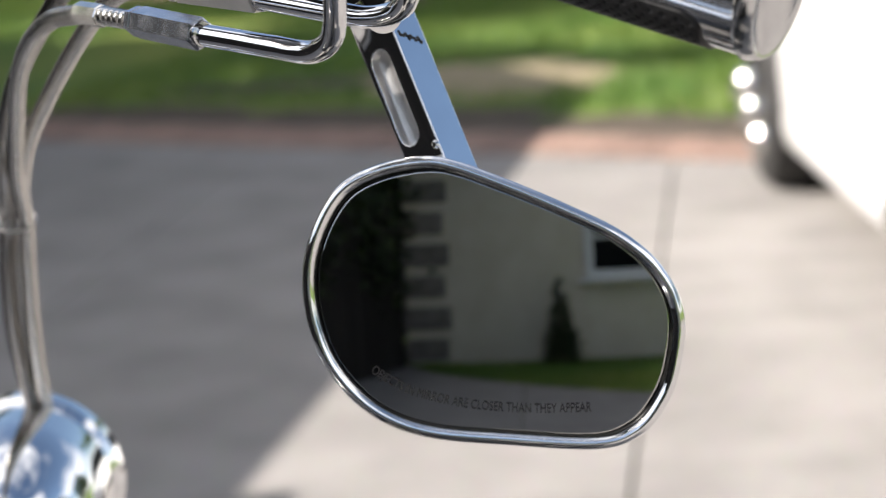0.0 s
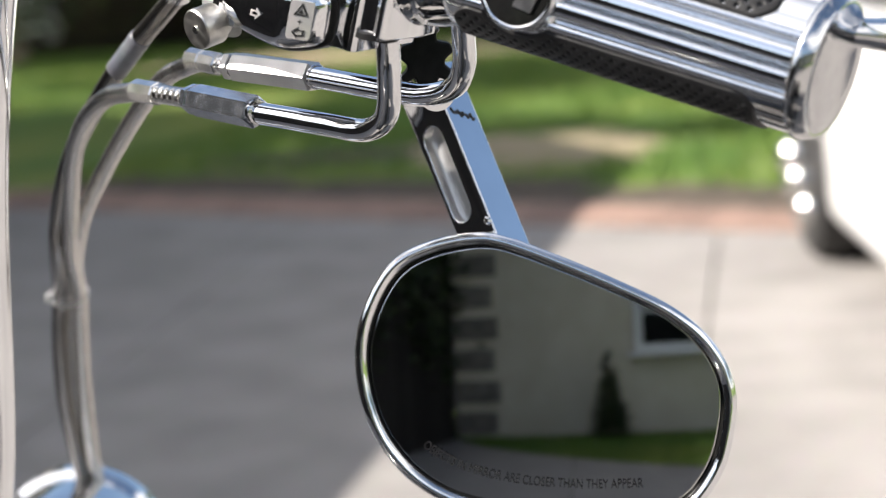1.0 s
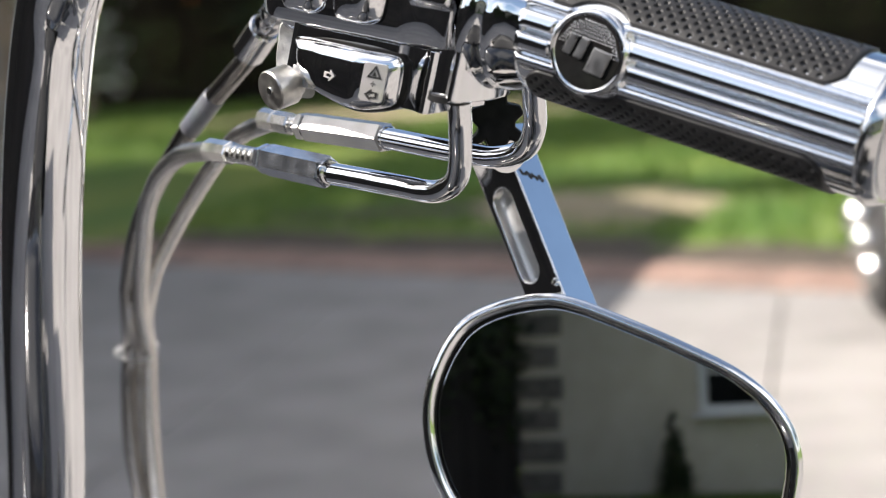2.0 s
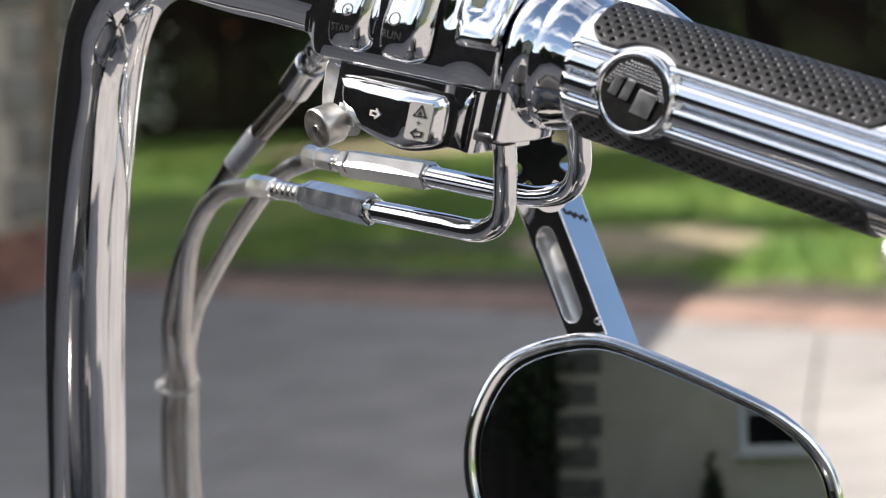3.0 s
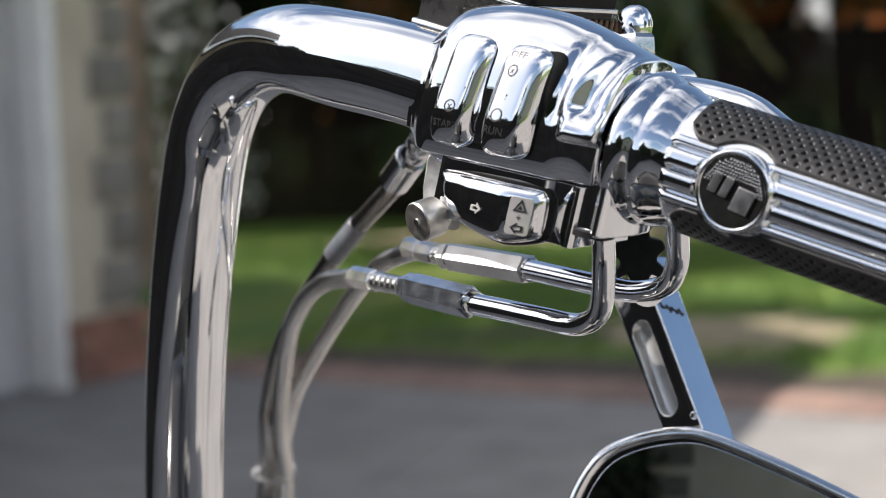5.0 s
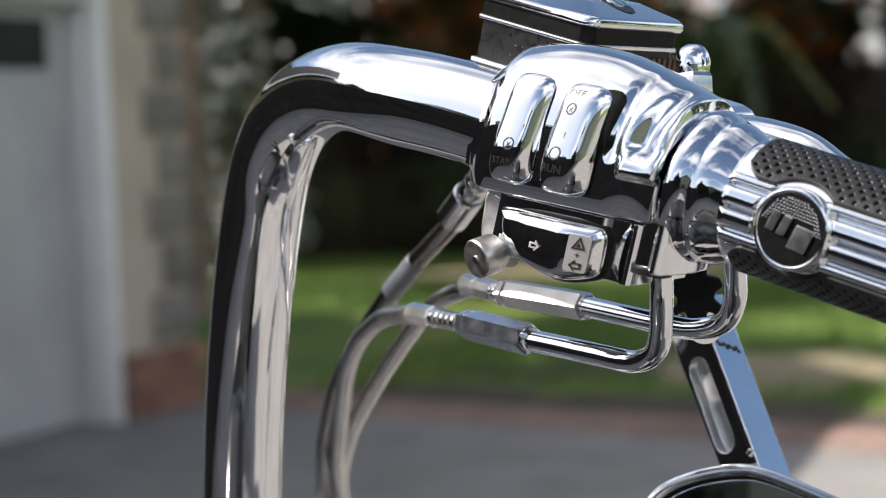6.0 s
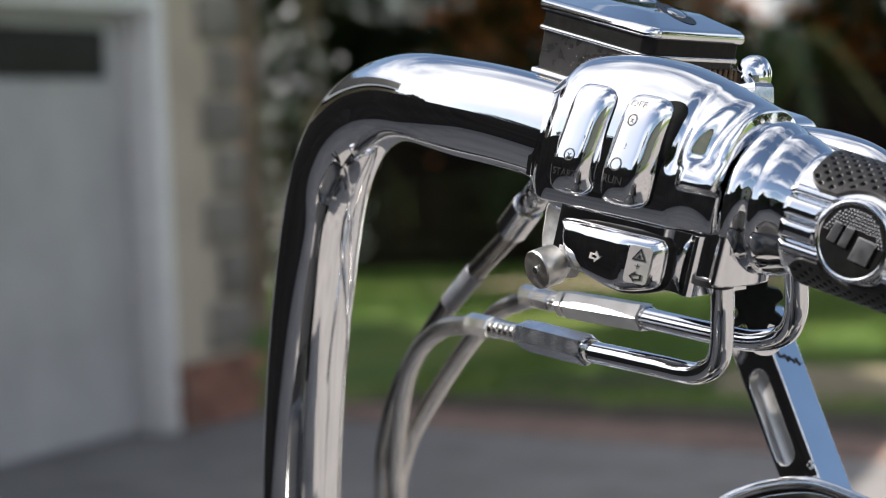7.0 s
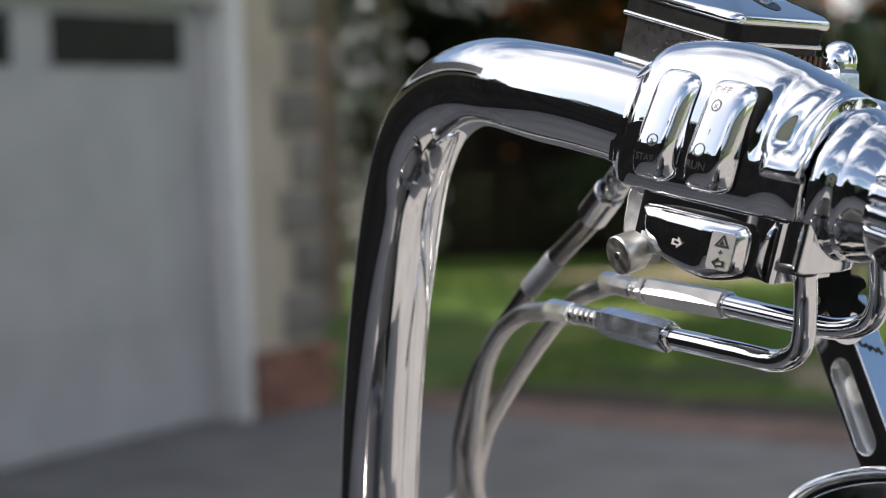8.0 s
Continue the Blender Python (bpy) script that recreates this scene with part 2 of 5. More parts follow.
def sheet(fn, us, vs, closed=False, cap=False):
    """A surface from fn(u, v); closed: v wraps round."""
    nu, nv = len(us), len(vs)
    verts = [fn(a, b) for a in us for b in vs]
    faces = []
    for i in range(nu - 1):
        for j in range(nv if closed else nv - 1):
            k = (j + 1) % nv
            faces.append((i * nv + j, i * nv + k, (i + 1) * nv + k, (i + 1) * nv + j))
    if cap and closed:
        faces.append(tuple(range(nv - 1, -1, -1)))
        faces.append(tuple(range((nu - 1) * nv, nu * nv)))
    bm = bmesh.new()
    me = raw(verts, faces)
    bm.from_mesh(me)
    bmesh.ops.recalc_face_normals(bm, faces=bm.faces)
    bm.to_mesh(me)
    bm.free()
    return me


def lathe(profile, segs=64):
    """Turned round the x axis; profile of (x, r)."""
    ang = [2 * math.pi * k / segs for k in range(segs)]
    me = sheet(lambda p, a: (p[0], p[1] * math.cos(a), p[1] * math.sin(a)), profile, ang, True, True)
    return auto_smooth(me, 35 if segs > 8 else 20)


def spline(points, n=10, closed=False):
    pts = [Vector(p) for p in points]
    out = []
    cnt = len(pts)
    for i in range(cnt if closed else cnt - 1):
        if closed:
            p0, p1, p2, p3 = (pts[(i + k) % cnt] for k in (-1, 0, 1, 2))
        else:
            p1, p2 = pts[i], pts[i + 1]
            p0 = pts[i - 1] if i else p1 * 2 - p2
            p3 = pts[i + 2] if i + 2 < cnt else p2 * 2 - p1
        for k in range(n):
            t = k / n
            out.append(0.5 * ((2 * p1) + (p2 - p0) * t + (2 * p0 - 5 * p1 + 4 * p2 - p3) * t * t + (3 * p1 - p0 - 3 * p2 + p3) * t ** 3))
    if not closed:
        out.append(pts[-1])
    return out


def sweep(points, radius, segs=20, n=10, closed=False, smooth_path=True, flat=1.0):
    """A tube along points; radius a number or a function of 0..1."""
    path = spline(points, n, closed) if smooth_path else [Vector(p) for p in points]
    cnt = len(path)
    verts, uvs, faces = [], [], []
    side = None
    length = 0.0
    for i, p in enumerate(path):
        if closed:
            d = (path[(i + 1) % cnt] - path[i - 1]).normalized()
        else:
            d = (path[min(i + 1, cnt - 1)] - path[max(i - 1, 0)]).normalized()
        if side is None:
            side = d.cross(Vector((0, 0, 1)) if abs(d.z) < 0.9 else Vector((1, 0, 0))).normalized()
        side = (side - d * side.dot(d)).normalized()
        up = side.cross(d)
        if i:
            length += (p - path[i - 1]).length
        r = radius(i / (cnt - 1)) if callable(radius) else radius
        for k in range(segs):
            a = 2 * math.pi * k / segs
            verts.append(p + side * (r * math.cos(a)) + up * (r * flat * math.sin(a)))
            uvs.append((length, k / segs))
    for i in range(cnt if closed else cnt - 1):
        j = (i + 1) % cnt
        for k in range(segs):
            q = (k + 1) % segs
            faces.append((i * segs + k, i * segs + q, j * segs + q, j * segs + k))
    if not closed:
        faces.append(tuple(range(segs - 1, -1, -1)))
        faces.append(tuple(range((cnt - 1) * segs, cnt * segs)))
    me = raw(verts, faces)
    lay = me.uv_layers.new(name="along")
    for poly in me.polygons:
        ks = [me.loops[li].vertex_index for li in poly.loop_indices]
        wrap = max(uvs[v][1] for v in ks) - min(uvs[v][1] for v in ks) > 0.6
        for li, vi in zip(poly.loop_indices, ks):
            a, b = uvs[vi]
            lay.data[li].uv = (a, b + 1 if wrap and b < 0.4 else b)
    return auto_smooth(me, 50)


def crisp(me):
    """Smooth shading in which large faces stay flat and only bevels bend the light."""
    n = np.zeros((len(me.vertices), 3))
    for poly in me.polygons:
        wgt = np.array(poly.normal) * (poly.area ** 1.5)
        for vi in poly.vertices:
            n[vi] += wgt
    n /= np.maximum(np.linalg.norm(n, axis=1), 1e-20)[:, None]
    me.shade_smooth()
    me.normals_split_custom_set_from_vertices([tuple(v) for v in n])
    return me


def faceted(me):
    me.polygons.foreach_set("use_smooth", [False] * len(me.polygons))
    return me


def rbox(sx, sy, sz, bevel=0.0, segs=2, at=(0, 0, 0)):
    bm = bmesh.new()
    bmesh.ops.create_cube(bm, size=1)
    for v in bm.verts:
        v.co = Vector((v.co.x * sx + at[0], v.co.y * sy + at[1], v.co.z * sz + at[2]))
    if bevel:
        bmesh.ops.bevel(bm, geom=list(bm.edges), offset=bevel, segments=segs, profile=0.5, affect="EDGES")
    me = bpy.data.meshes.new("m")
    bm.to_mesh(me)
    bm.free()
    return crisp(me) if bevel else me


def prism(outline, depth, bevel=0.0, holes=()):
    """Outline in the xy plane, pulled along +z by depth; holes are outlines cut through."""
    bm = bmesh.new()
    edges = []
    for loop in (outline, *holes):
        vs = [bm.verts.new((x, y, 0)) for x, y in loop]
        edges += [bm.edges.new((vs[i], vs[(i + 1) % len(vs)])) for i in range(len(vs))]
    bmesh.ops.triangle_fill(bm, use_beauty=True, edges=edges)
    ret = bmesh.ops.extrude_face_region(bm, geom=list(bm.faces))
    for v in ret["geom"]:
        if isinstance(v, bmesh.types.BMVert):
            v.co.z += depth
    bmesh.ops.recalc_face_normals(bm, faces=bm.faces)
    if bevel:
        sharp = [e for e in bm.edges if len(e.link_faces) == 2 and e.calc_face_angle(0) > 0.5]
        bmesh.ops.bevel(bm, geom=sharp, offset=bevel, segments=2, profile=0.5, affect="EDGES", clamp_overlap=True)
    me = bpy.data.meshes.new("m")
    bm.to_mesh(me)
    bm.free()
    return crisp(me) if bevel else me


def rounded_rect(w, h, r, n=5):
    pts = []
    for cx, cy, a0 in ((w / 2 - r, h / 2 - r, 0), (-w / 2 + r, h / 2 - r, 90), (-w / 2 + r, -h / 2 + r, 180), (w / 2 - r, -h / 2 + r, 270)):
        for k in range(n + 1):
            a = radians(a0 + 90 * k / n)
            pts.append((cx + r * math.cos(a), cy + r * math.sin(a)))
    return pts


def writing(text, size, width=None):
    """Flat lettering as a mesh in the xy plane, centred."""
    cu = bpy.data.curves.new("letters", "FONT")
    cu.body, cu.size, cu.align_x, cu.align_y = text, size, "CENTER", "CENTER"
    ob = new("letters", cu)
    me = bpy.data.meshes.new_from_object(ob.evaluated_get(bpy.context.evaluated_depsgraph_get()))
    bpy.data.objects.remove(ob)
    bpy.data.curves.remove(cu)
    if width:
        xs = [v.co.x for v in me.vertices]
        k = width / (max(xs) - min(xs))
        for v in me.vertices:
            v.co.x *= k
    me.materials.clear()
    return me


def axes(origin, x, z):
    """Axes with the x axis along x and z as near to z as it can be."""
    x = Vector(x).normalized()
    z = Vector(z)
    z = (z - x * z.dot(x)).normalized()
    y = z.cross(x)
    m = Matrix((x, y, z)).transposed().to_4x4()
    m.translation = origin
    return m


def bell(x):
    return math.exp(-x * x)


def smooth01(x):
    x = min(1.0, max(0.0, x))
    return x * x * (3 - 2 * x)


# ---- ground: turf sheet, concrete drive, brick edging ----
ground = part("ground", raw([(-400, -400, -0.03), (400, -400, -0.03), (400, 400, -0.03), (-400, 400, -0.03)], [(0, 1, 2, 3)], False), LAWN)
tagged(ground, "green lawn with dry patches", "lawn", kind="structure")


def edge_y(x, off=0.0):
    """The drive's far edge."""
    return 10.12 - 0.70 * x + off


def drive_slabs():
    drive = thing("driveway", (0, 4, 0), "pale grey concrete driveway with straight expansion joints", "driveway", kind="structure")
    xs = [-9.0, -4.6, -2.15, -0.252, 2.1, 4.6, 7.5, 10.4, 13.4]
    for a, b in zip(xs[:-1], xs[1:]):
        g = 0.004
        k = 0.1275

        def far(x0):
            y = (10.12 - 0.70 * x0) / (1 + 0.70 * k)
            return (x0 + k * y, y)
        y0 = -10.95
        pts = [(a + g + k * y0, y0), (b - g + k * y0, y0), far(b - g), far(a + g)]
        me = prism(pts, 0.06, 0.006)
        part("concrete_slab", me, CONCRETE, drive, m=Matrix.Translation((0, 0, -0.06)))
    return drive


drive_slabs()

# ---- motorcycle handlebar and what it carries ----
BIKE = thing("motorcycle", (-0.36, 1.12, 0), "chrome ape-hanger handlebar end of a parked cruiser motorcycle", "motorcycle")
A0 = Vector((0.0232, 0.7333, 1.3925))
CTRL = Matrix(((0.8301, 0.4927, 0.2611, A0.x), (-0.47, 0.8702, -0.1478, A0.y), (-0.30, 0.0, 0.9539, A0.z), (0, 0, 0, 1))) @ Matrix.Scale(0.001, 4)
# in these axes, in millimetres: x along the grip outwards, y ahead, z up


def around(r, phi, x):
    a = radians(phi)
    return (x, -r * math.cos(a), r * math.sin(a))


def handlebar():
    pts = [tuple(CTRL @ Vector((-46 - k * 26, 0, 0))) for k in range(5)]
    pts += [(-0.1235, 0.8160, 1.4420), (-0.1353, 0.8280, 1.4449), (-0.1469, 0.8420, 1.4449), (-0.1588, 0.8580, 1.4421), (-0.1693, 0.8710, 1.4352), (-0.1769, 0.8800, 1.4255), (-0.1835, 0.8891, 1.4120), (-0.1874, 0.8917, 1.3950), (-0.1928, 0.8968, 1.3700), (-0.1987, 0.9049, 1.3400), (-0.2039, 0.9152, 1.3100), (-0.2085, 0.9276, 1.2800), (-0.2125, 0.9422, 1.2500), (-0.2158, 0.9590, 1.2200), (-0.2300, 1.0100, 1.1100), (-0.2600, 1.0450, 1.0200), (-0.3300, 1.0700, 0.9700), (-0.3900, 1.0720, 0.9680)]
    path = spline(pts, 8)
    for _ in range(150):
        path = [path[0]] + [b.lerp((a + c) / 2, 0.5 * smooth01((1.380 - b.z) / 0.05)) for a, b, c in zip(path, path[1:], path[2:])] + [path[-1]]
    for _ in range(90):
        path = [path[0]] + [b.lerp((a + c) / 2, 0.25) for a, b, c in zip(path, path[1:], path[2:])] + [path[-1]]
    # the bar swells a little towards the housing
    swell = [0.0016 * smooth01((p.x + 0.152) / 0.040) for p in path]
    path = [p - Vector((0, 0, d)) for p, d in zip(path, swell)]
    bar = part("handlebar", sweep(path, lambda t: 0.0160 + swell[round(t * (len(path) - 1))], 48, 1, False, False), CHROME, BIKE, "thick polished chrome bar bent down")
    stem = [(-0.36, 1.075, 0.99), (-0.36, 1.10, 0.86), (-0.36, 1.22, 0.45), (-0.36, 1.30, 0.32)]
    part("fork_leg", sweep([(x + 0.09, y, z) for x, y, z in stem], 0.025, 20), CHROME, BIKE)
    part("fork_leg", sweep([(x - 0.09, y, z) for x, y, z in stem], 0.025, 20), CHROME, BIKE)
    part("fork_clamp", rbox(0.26, 0.07, 0.04, 0.012, 3, (-0.36, 1.082, 0.945)), CHROME, BIKE)
    w = lathe([(-0.05, 0.20), (-0.062, 0.25), (-0.055, 0.30), (-0.02, 0.32), (0.02, 0.32), (0.055, 0.30), (0.062, 0.25), (0.05, 0.20)], 64)
    wheel = part("front_wheel", w, TYRE, BIKE, "black front tyre", m=Matrix.Translation((-0.36, 1.30, 0.32)))
    part("rim", lathe([(-0.05, 0.205), (-0.03, 0.19), (-0.03, 0.05), (-0.09, 0.03), (0.09, 0.03), (0.03, 0.05), (0.03, 0.19), (0.05, 0.205)], 48), CHROME, wheel, m=Matrix.Translation((-0.36, 1.30, 0.32)))
    return bar


def loft(rings, segs=40, power=0.6):
    """Rounded body along y; rings of (y, x, z, half width, half height)."""
    ang = [2 * math.pi * k / segs for k in range(segs)]

    def fn(p, a):
        y, x, z, hw, hh = p
        c, q = math.cos(a), math.sin(a)
        return (x + hw * math.copysign(abs(c) ** power, c), y, z + hh * math.copysign(abs(q) ** power, q))
    fine = [tuple(v) for v in spline_rows(rings)]
    return sheet(fn, fine, ang, True, True)


def spline_rows(rows, n=5):
    out = []
    for i in range(len(rows) - 1):
        for k in range(n):
            q = smooth01(k / n) * 0.5 + (k / n) * 0.5
            out.append(np.array(rows[i]) * (1 - q) + np.array(rows[i + 1]) * q)
    out.append(np.array(rows[-1]))
    return out


def bike_body():
    part("fuel_tank", loft([(0.86, -0.36, 0.84, 0.05, 0.05), (0.80, -0.36, 0.87, 0.15, 0.11), (0.60, -0.36, 0.89, 0.20, 0.14), (0.40, -0.36, 0.85, 0.17, 0.12), (0.26, -0.36, 0.79, 0.06, 0.05)]), BIKE_BLACK, BIKE, "gloss black fuel tank")
    part("saddle", loft([(0.28, -0.36, 0.75, 0.07, 0.04), (0.12, -0.36, 0.70, 0.20, 0.07), (-0.10, -0.36, 0.69, 0.23, 0.08), (-0.32, -0.36, 0.76, 0.16, 0.07), (-0.58, -0.36, 0.79, 0.10, 0.05)]), LEATHER, BIKE, "black leather saddle")
    part("engine", rbox(0.46, 0.60, 0.44, 0.05, 3, (-0.36, 0.48, 0.47)), ENGINE, BIKE, "black engine")
    for sx in (-1, 1):
        part("leg_shield", rbox(0.22, 0.07, 0.52, 0.03, 3, (-0.36 + sx * 0.31, 0.86, 0.56)), BIKE_BLACK, BIKE, "gloss black leg shield")
        part("footboard", rbox(0.13, 0.36, 0.03, 0.012, 2, (-0.36 + sx * 0.33, 0.50, 0.30)), ENGINE, BIKE)
    part("rear_fender", loft([(0.05, -0.36, 0.45, 0.08, 0.10), (-0.10, -0.36, 0.58, 0.10, 0.09), (-0.38, -0.36, 0.66, 0.10, 0.07), (-0.62, -0.36, 0.58, 0.10, 0.09), (-0.74, -0.36, 0.42, 0.09, 0.08)]), BIKE_BLACK, BIKE)
    for sx in (-0.27, 0.27):
        part("saddlebag", rbox(0.20, 0.58, 0.34, 0.05, 3, (-0.36 + sx, -0.36, 0.52)), LEATHER, BIKE, "black saddlebag")
    m = Matrix.Translation((-0.36, -0.34, 0.32))
    wheel = part("rear_wheel", lathe([(-0.06, 0.20), (-0.075, 0.25), (-0.06, 0.30), (-0.02, 0.32), (0.02, 0.32), (0.06, 0.30), (0.075, 0.25), (0.06, 0.20)], 48), TYRE, BIKE, m=m)
    part("rim", lathe([(-0.05, 0.205), (-0.03, 0.19), (-0.03, 0.05), (-0.10, 0.03), (0.10, 0.03), (0.03, 0.05), (0.03, 0.19), (0.05, 0.205)], 48), CHROME, wheel, m=m)
    part("frame_tube", sweep([(-0.36, 1.06, 0.90), (-0.36, 0.86, 0.55), (-0.36, 0.72, 0.24), (-0.36, 0.20, 0.22), (-0.36, -0.34, 0.32)], 0.022, 14), BIKE_BLACK, BIKE)
    part("front_fender", loft([(1.62, -0.36, 0.45, 0.05, 0.05), (1.50, -0.36, 0.60, 0.08, 0.05), (1.30, -0.36, 0.67, 0.085, 0.04), (1.08, -0.36, 0.58, 0.08, 0.05), (0.98, -0.36, 0.46, 0.05, 0.05)]), BIKE_BLACK, BIKE)


handlebar()
bike_body()


def ring(radius, wire):
    ang = [2 * math.pi * k / 40 for k in range(40)]
    return sweep([(radius * math.cos(a), radius * math.sin(a), 0) for a in ang], wire, 10, 1, True, False)


GROOVES = (22.3, 2.0, -17.5)
EMB_X, EMB_PHI = 0.3, 0.5


def emblem_distance(x, phi):
    return math.hypot(x - EMB_X, radians(phi - EMB_PHI) * 21.5)


def grip_radius(phi, x):
    r = 20.6
    d = emblem_distance(x, phi)
    ends = smooth01((x + 27) / 3) * smooth01((92 - x) / 1.6)
    if -27 < phi < 31:
        # broad rounded flutes parted by narrow grooves
        crown = 1.75
        for c in GROOVES:
            crown -= 3.3 * bell((phi - c) / 2.2)
        for c in (12.1, -7.8, -27.0):
            if abs(phi - c) < 10:
                crown -= 0.95 * ((phi - c) / 10) ** 2
        r += crown * ends * smooth01((d - 13.4) / 1.2)
    elif phi > 31 or phi < -27:
        r += 0.9 * ends * smooth01((d - 13.5) / 1.0) * (1 if 31 < phi < 122 or -124 < phi < -27 else 0.4)
    r += 2.6 * bell((d - 12.6) / 1.0) if d < 16 else 0
    if d < 11.6:
        r = 21.6
    return r


def pad_lower(x, sign):
    lo = 30.5 if sign > 0 else 27.0
    q = 14.9 ** 2 - (x - EMB_X) ** 2
    if q > 0:
        lo = max(lo, math.degrees(math.sqrt(q) / 21.5) + (EMB_PHI if sign > 0 else -EMB_PHI) + 1)
    return lo


def rubber_pad(sign):
    """Perforated rubber insert of the grip; sign +1 above, -1 below."""
    x0, x1, top = -22.5, 81.0, 120.0
    us = [x0 + (x1 - x0) * k / 330 for k in range(331)]
    vs = [k / 120 for k in range(121)]

    def fn(x, v):
        edge = min(x - x0, x1 - x)
        lo = pad_lower(x, sign)
        round_end = 16 * (1 - min(1, edge / 7.0)) ** 2
        lo += round_end
        hi = top - round_end
        phi = lo + (hi - lo) * v
        arc = radians(1) * 22
        side = min((phi - lo) * arc, (hi - phi) * arc, edge)
        r = 20.3 + 2.3 * smooth01(side / 1.3 + 0.25)
        row = (phi * arc) / 2.35
        ri = round(row)
        cx = x / 4.3 + (0.5 if ri % 2 else 0.0)
        dx = (cx - round(cx)) * 4.3
        dy = (row - ri) * 2.35
        dd = math.hypot(dx, dy)
        if side > 2.0 and dd < 0.95:
            r -= 1.9 * (1 - smooth01((dd - 0.52) / 0.32))
        return around(r, sign * phi, x)
    return sheet(fn, us, vs)


def grip():
    us = [-29 + 121 * k / 242 for k in range(243)]
    vs = [-180 + 360 * k / 360 for k in range(360)]
    g = part("grip", sheet(lambda x, p: around(grip_radius(p, x), p, x), us, vs, True, True), CHROME, BIKE, "ribbed chrome grip with perforated rubber", m=CTRL)
    part("rubber_pad", rubber_pad(1), RUBBER, g, "black perforated rubber", m=CTRL)
    part("rubber_pad", rubber_pad(-1), RUBBER, g, "black perforated rubber", m=CTRL)
    part("throttle_collar", lathe([(-46, 17), (-46, 24.2), (-45, 25.5), (-43.4, 26.0), (-41.0, 25.7), (-38.5, 24.7), (-37.2, 23.9), (-36.4, 23.7), (-35.4, 23.9), (-33.0, 23.4), (-30.0, 22.3), (-27.0, 21.1), (-25.5, 20.7), (-24, 17)], 96), CHROME, g, m=CTRL)
    part("end_cap", lathe([(90.4, 17), (90.4, 21.8), (91.0, 22.4), (91.9, 22.6), (92.8, 22.4), (95.6, 21.2), (96.2, 20.7), (96.3, 20.2), (96.1, 19.8), (96.5, 15), (96.9, 8), (97.0, 0.01)], 96), CHROME_WORN, g, "worn chrome end cap", m=CTRL)
    # badge: black disc, stippled upper half, two slanted plain bars
    seat = CTRL @ Matrix.Translation(around(21.9, EMB_PHI, EMB_X)) @ Matrix.Rotation(-radians(EMB_PHI), 4, "X") @ Matrix.Rotation(radians(90), 4, "X") @ Matrix.Rotation(radians(-3), 4, "Z")
    disc = [(11.3 * math.cos(2 * math.pi * k / 64), 11.3 * math.sin(2 * math.pi * k / 64)) for k in range(64)]
    badge = part("badge", prism(disc, 0.5, 0.15), BADGE_BLACK, g, "round black badge with plain raised bars", m=seat)
    part("badge_ring", ring(12.2, 0.95), CHROME, badge, m=seat @ Matrix.Translation((0, 0, -0.1)))
    dots = []
    for i in range(-9, 10):
        for j in range(0, 9):
            x, y = i * 1.15 + (0.57 if j % 2 else 0), 1.0 + j * 1.05
            if math.hypot(x, y) < 10.4 and (y > 5.2 or abs(x) > 7.5 or y > 4):
                dots.append((x, y))
    vs, fs = [], []
    for x, y in dots:
        k = len(vs)
        vs += [(x - 0.45, y, 0.5), (x, y - 0.45, 0.5), (x + 0.45, y, 0.5), (x, y + 0.45, 0.5), (x, y, 0.95)]
        fs += [(k, k + 1, k + 4), (k + 1, k + 2, k + 4), (k + 2, k + 3, k + 4), (k + 3, k, k + 4)]
    part("stippling", raw(vs, fs, False), CHROME_WORN, badge, m=seat, kind="stuff")
    for x0, ww, y0, hh in ((-8.4, 2.9, -2.2, 6.8), (-4.3, 2.9, -2.6, 6.8), (0.5, 6.4, -5.6, 8.0)):
        pts = [(x0, y0), (x0 + ww, y0 - 0.25), (x0 + ww + 1.6, y0 + hh - 0.25), (x0 + 1.6, y0 + hh)]
        part("raised_bar", prism(pts, 0.9, 0.35), BADGE_METAL, badge, m=seat @ Matrix.Translation((0, 0, 0.5)))
    return g


grip()


# ---- switch housing ----
TOP_LINE = ((-128, 19.0), (-126.5, 24.0), (-124, 29.0), (-120, 33.2), (-116, 35.6), (-105, 37.9), (-94, 38.5), (-82, 37.6), (-70.5, 35.1), (-59, 31.8), (-49, 28.7), (-40, 26.0))
TOP_FINE = spline([(x, r, 0) for x, r in TOP_LINE], 12)
TOP_X, TOP_R = [p.x for p in TOP_FINE], [p.y for p in TOP_FINE]
TILT = Matrix(((1, 0, 0, 0), (0, 1, 0, 0), (0.10, 0, 1, 5.0), (0, 0, 0, 1)))
HOUSING = CTRL @ TILT
# the housing's own axes: its lines fall a little less steeply than the grip


def body_radius(phi, x):
    """The plain rounded body: high on top, flatter towards the rider."""
    c, s = abs(math.cos(radians(phi))), math.sin(radians(phi))
    up = float(np.interp(x, TOP_X, TOP_R))
    front = 26.0 - 10.0 * smooth01((-112 - x) / 16) ** 1.6 - 1.6 * smooth01((x + 66) / 16)
    down = 27.0 - 10.0 * smooth01((-112 - x) / 16)
    if s < 0:
        up = down
    return 1 / ((c / front) ** 2.4 + (abs(s) / up) ** 2.4) ** (1 / 2.4)


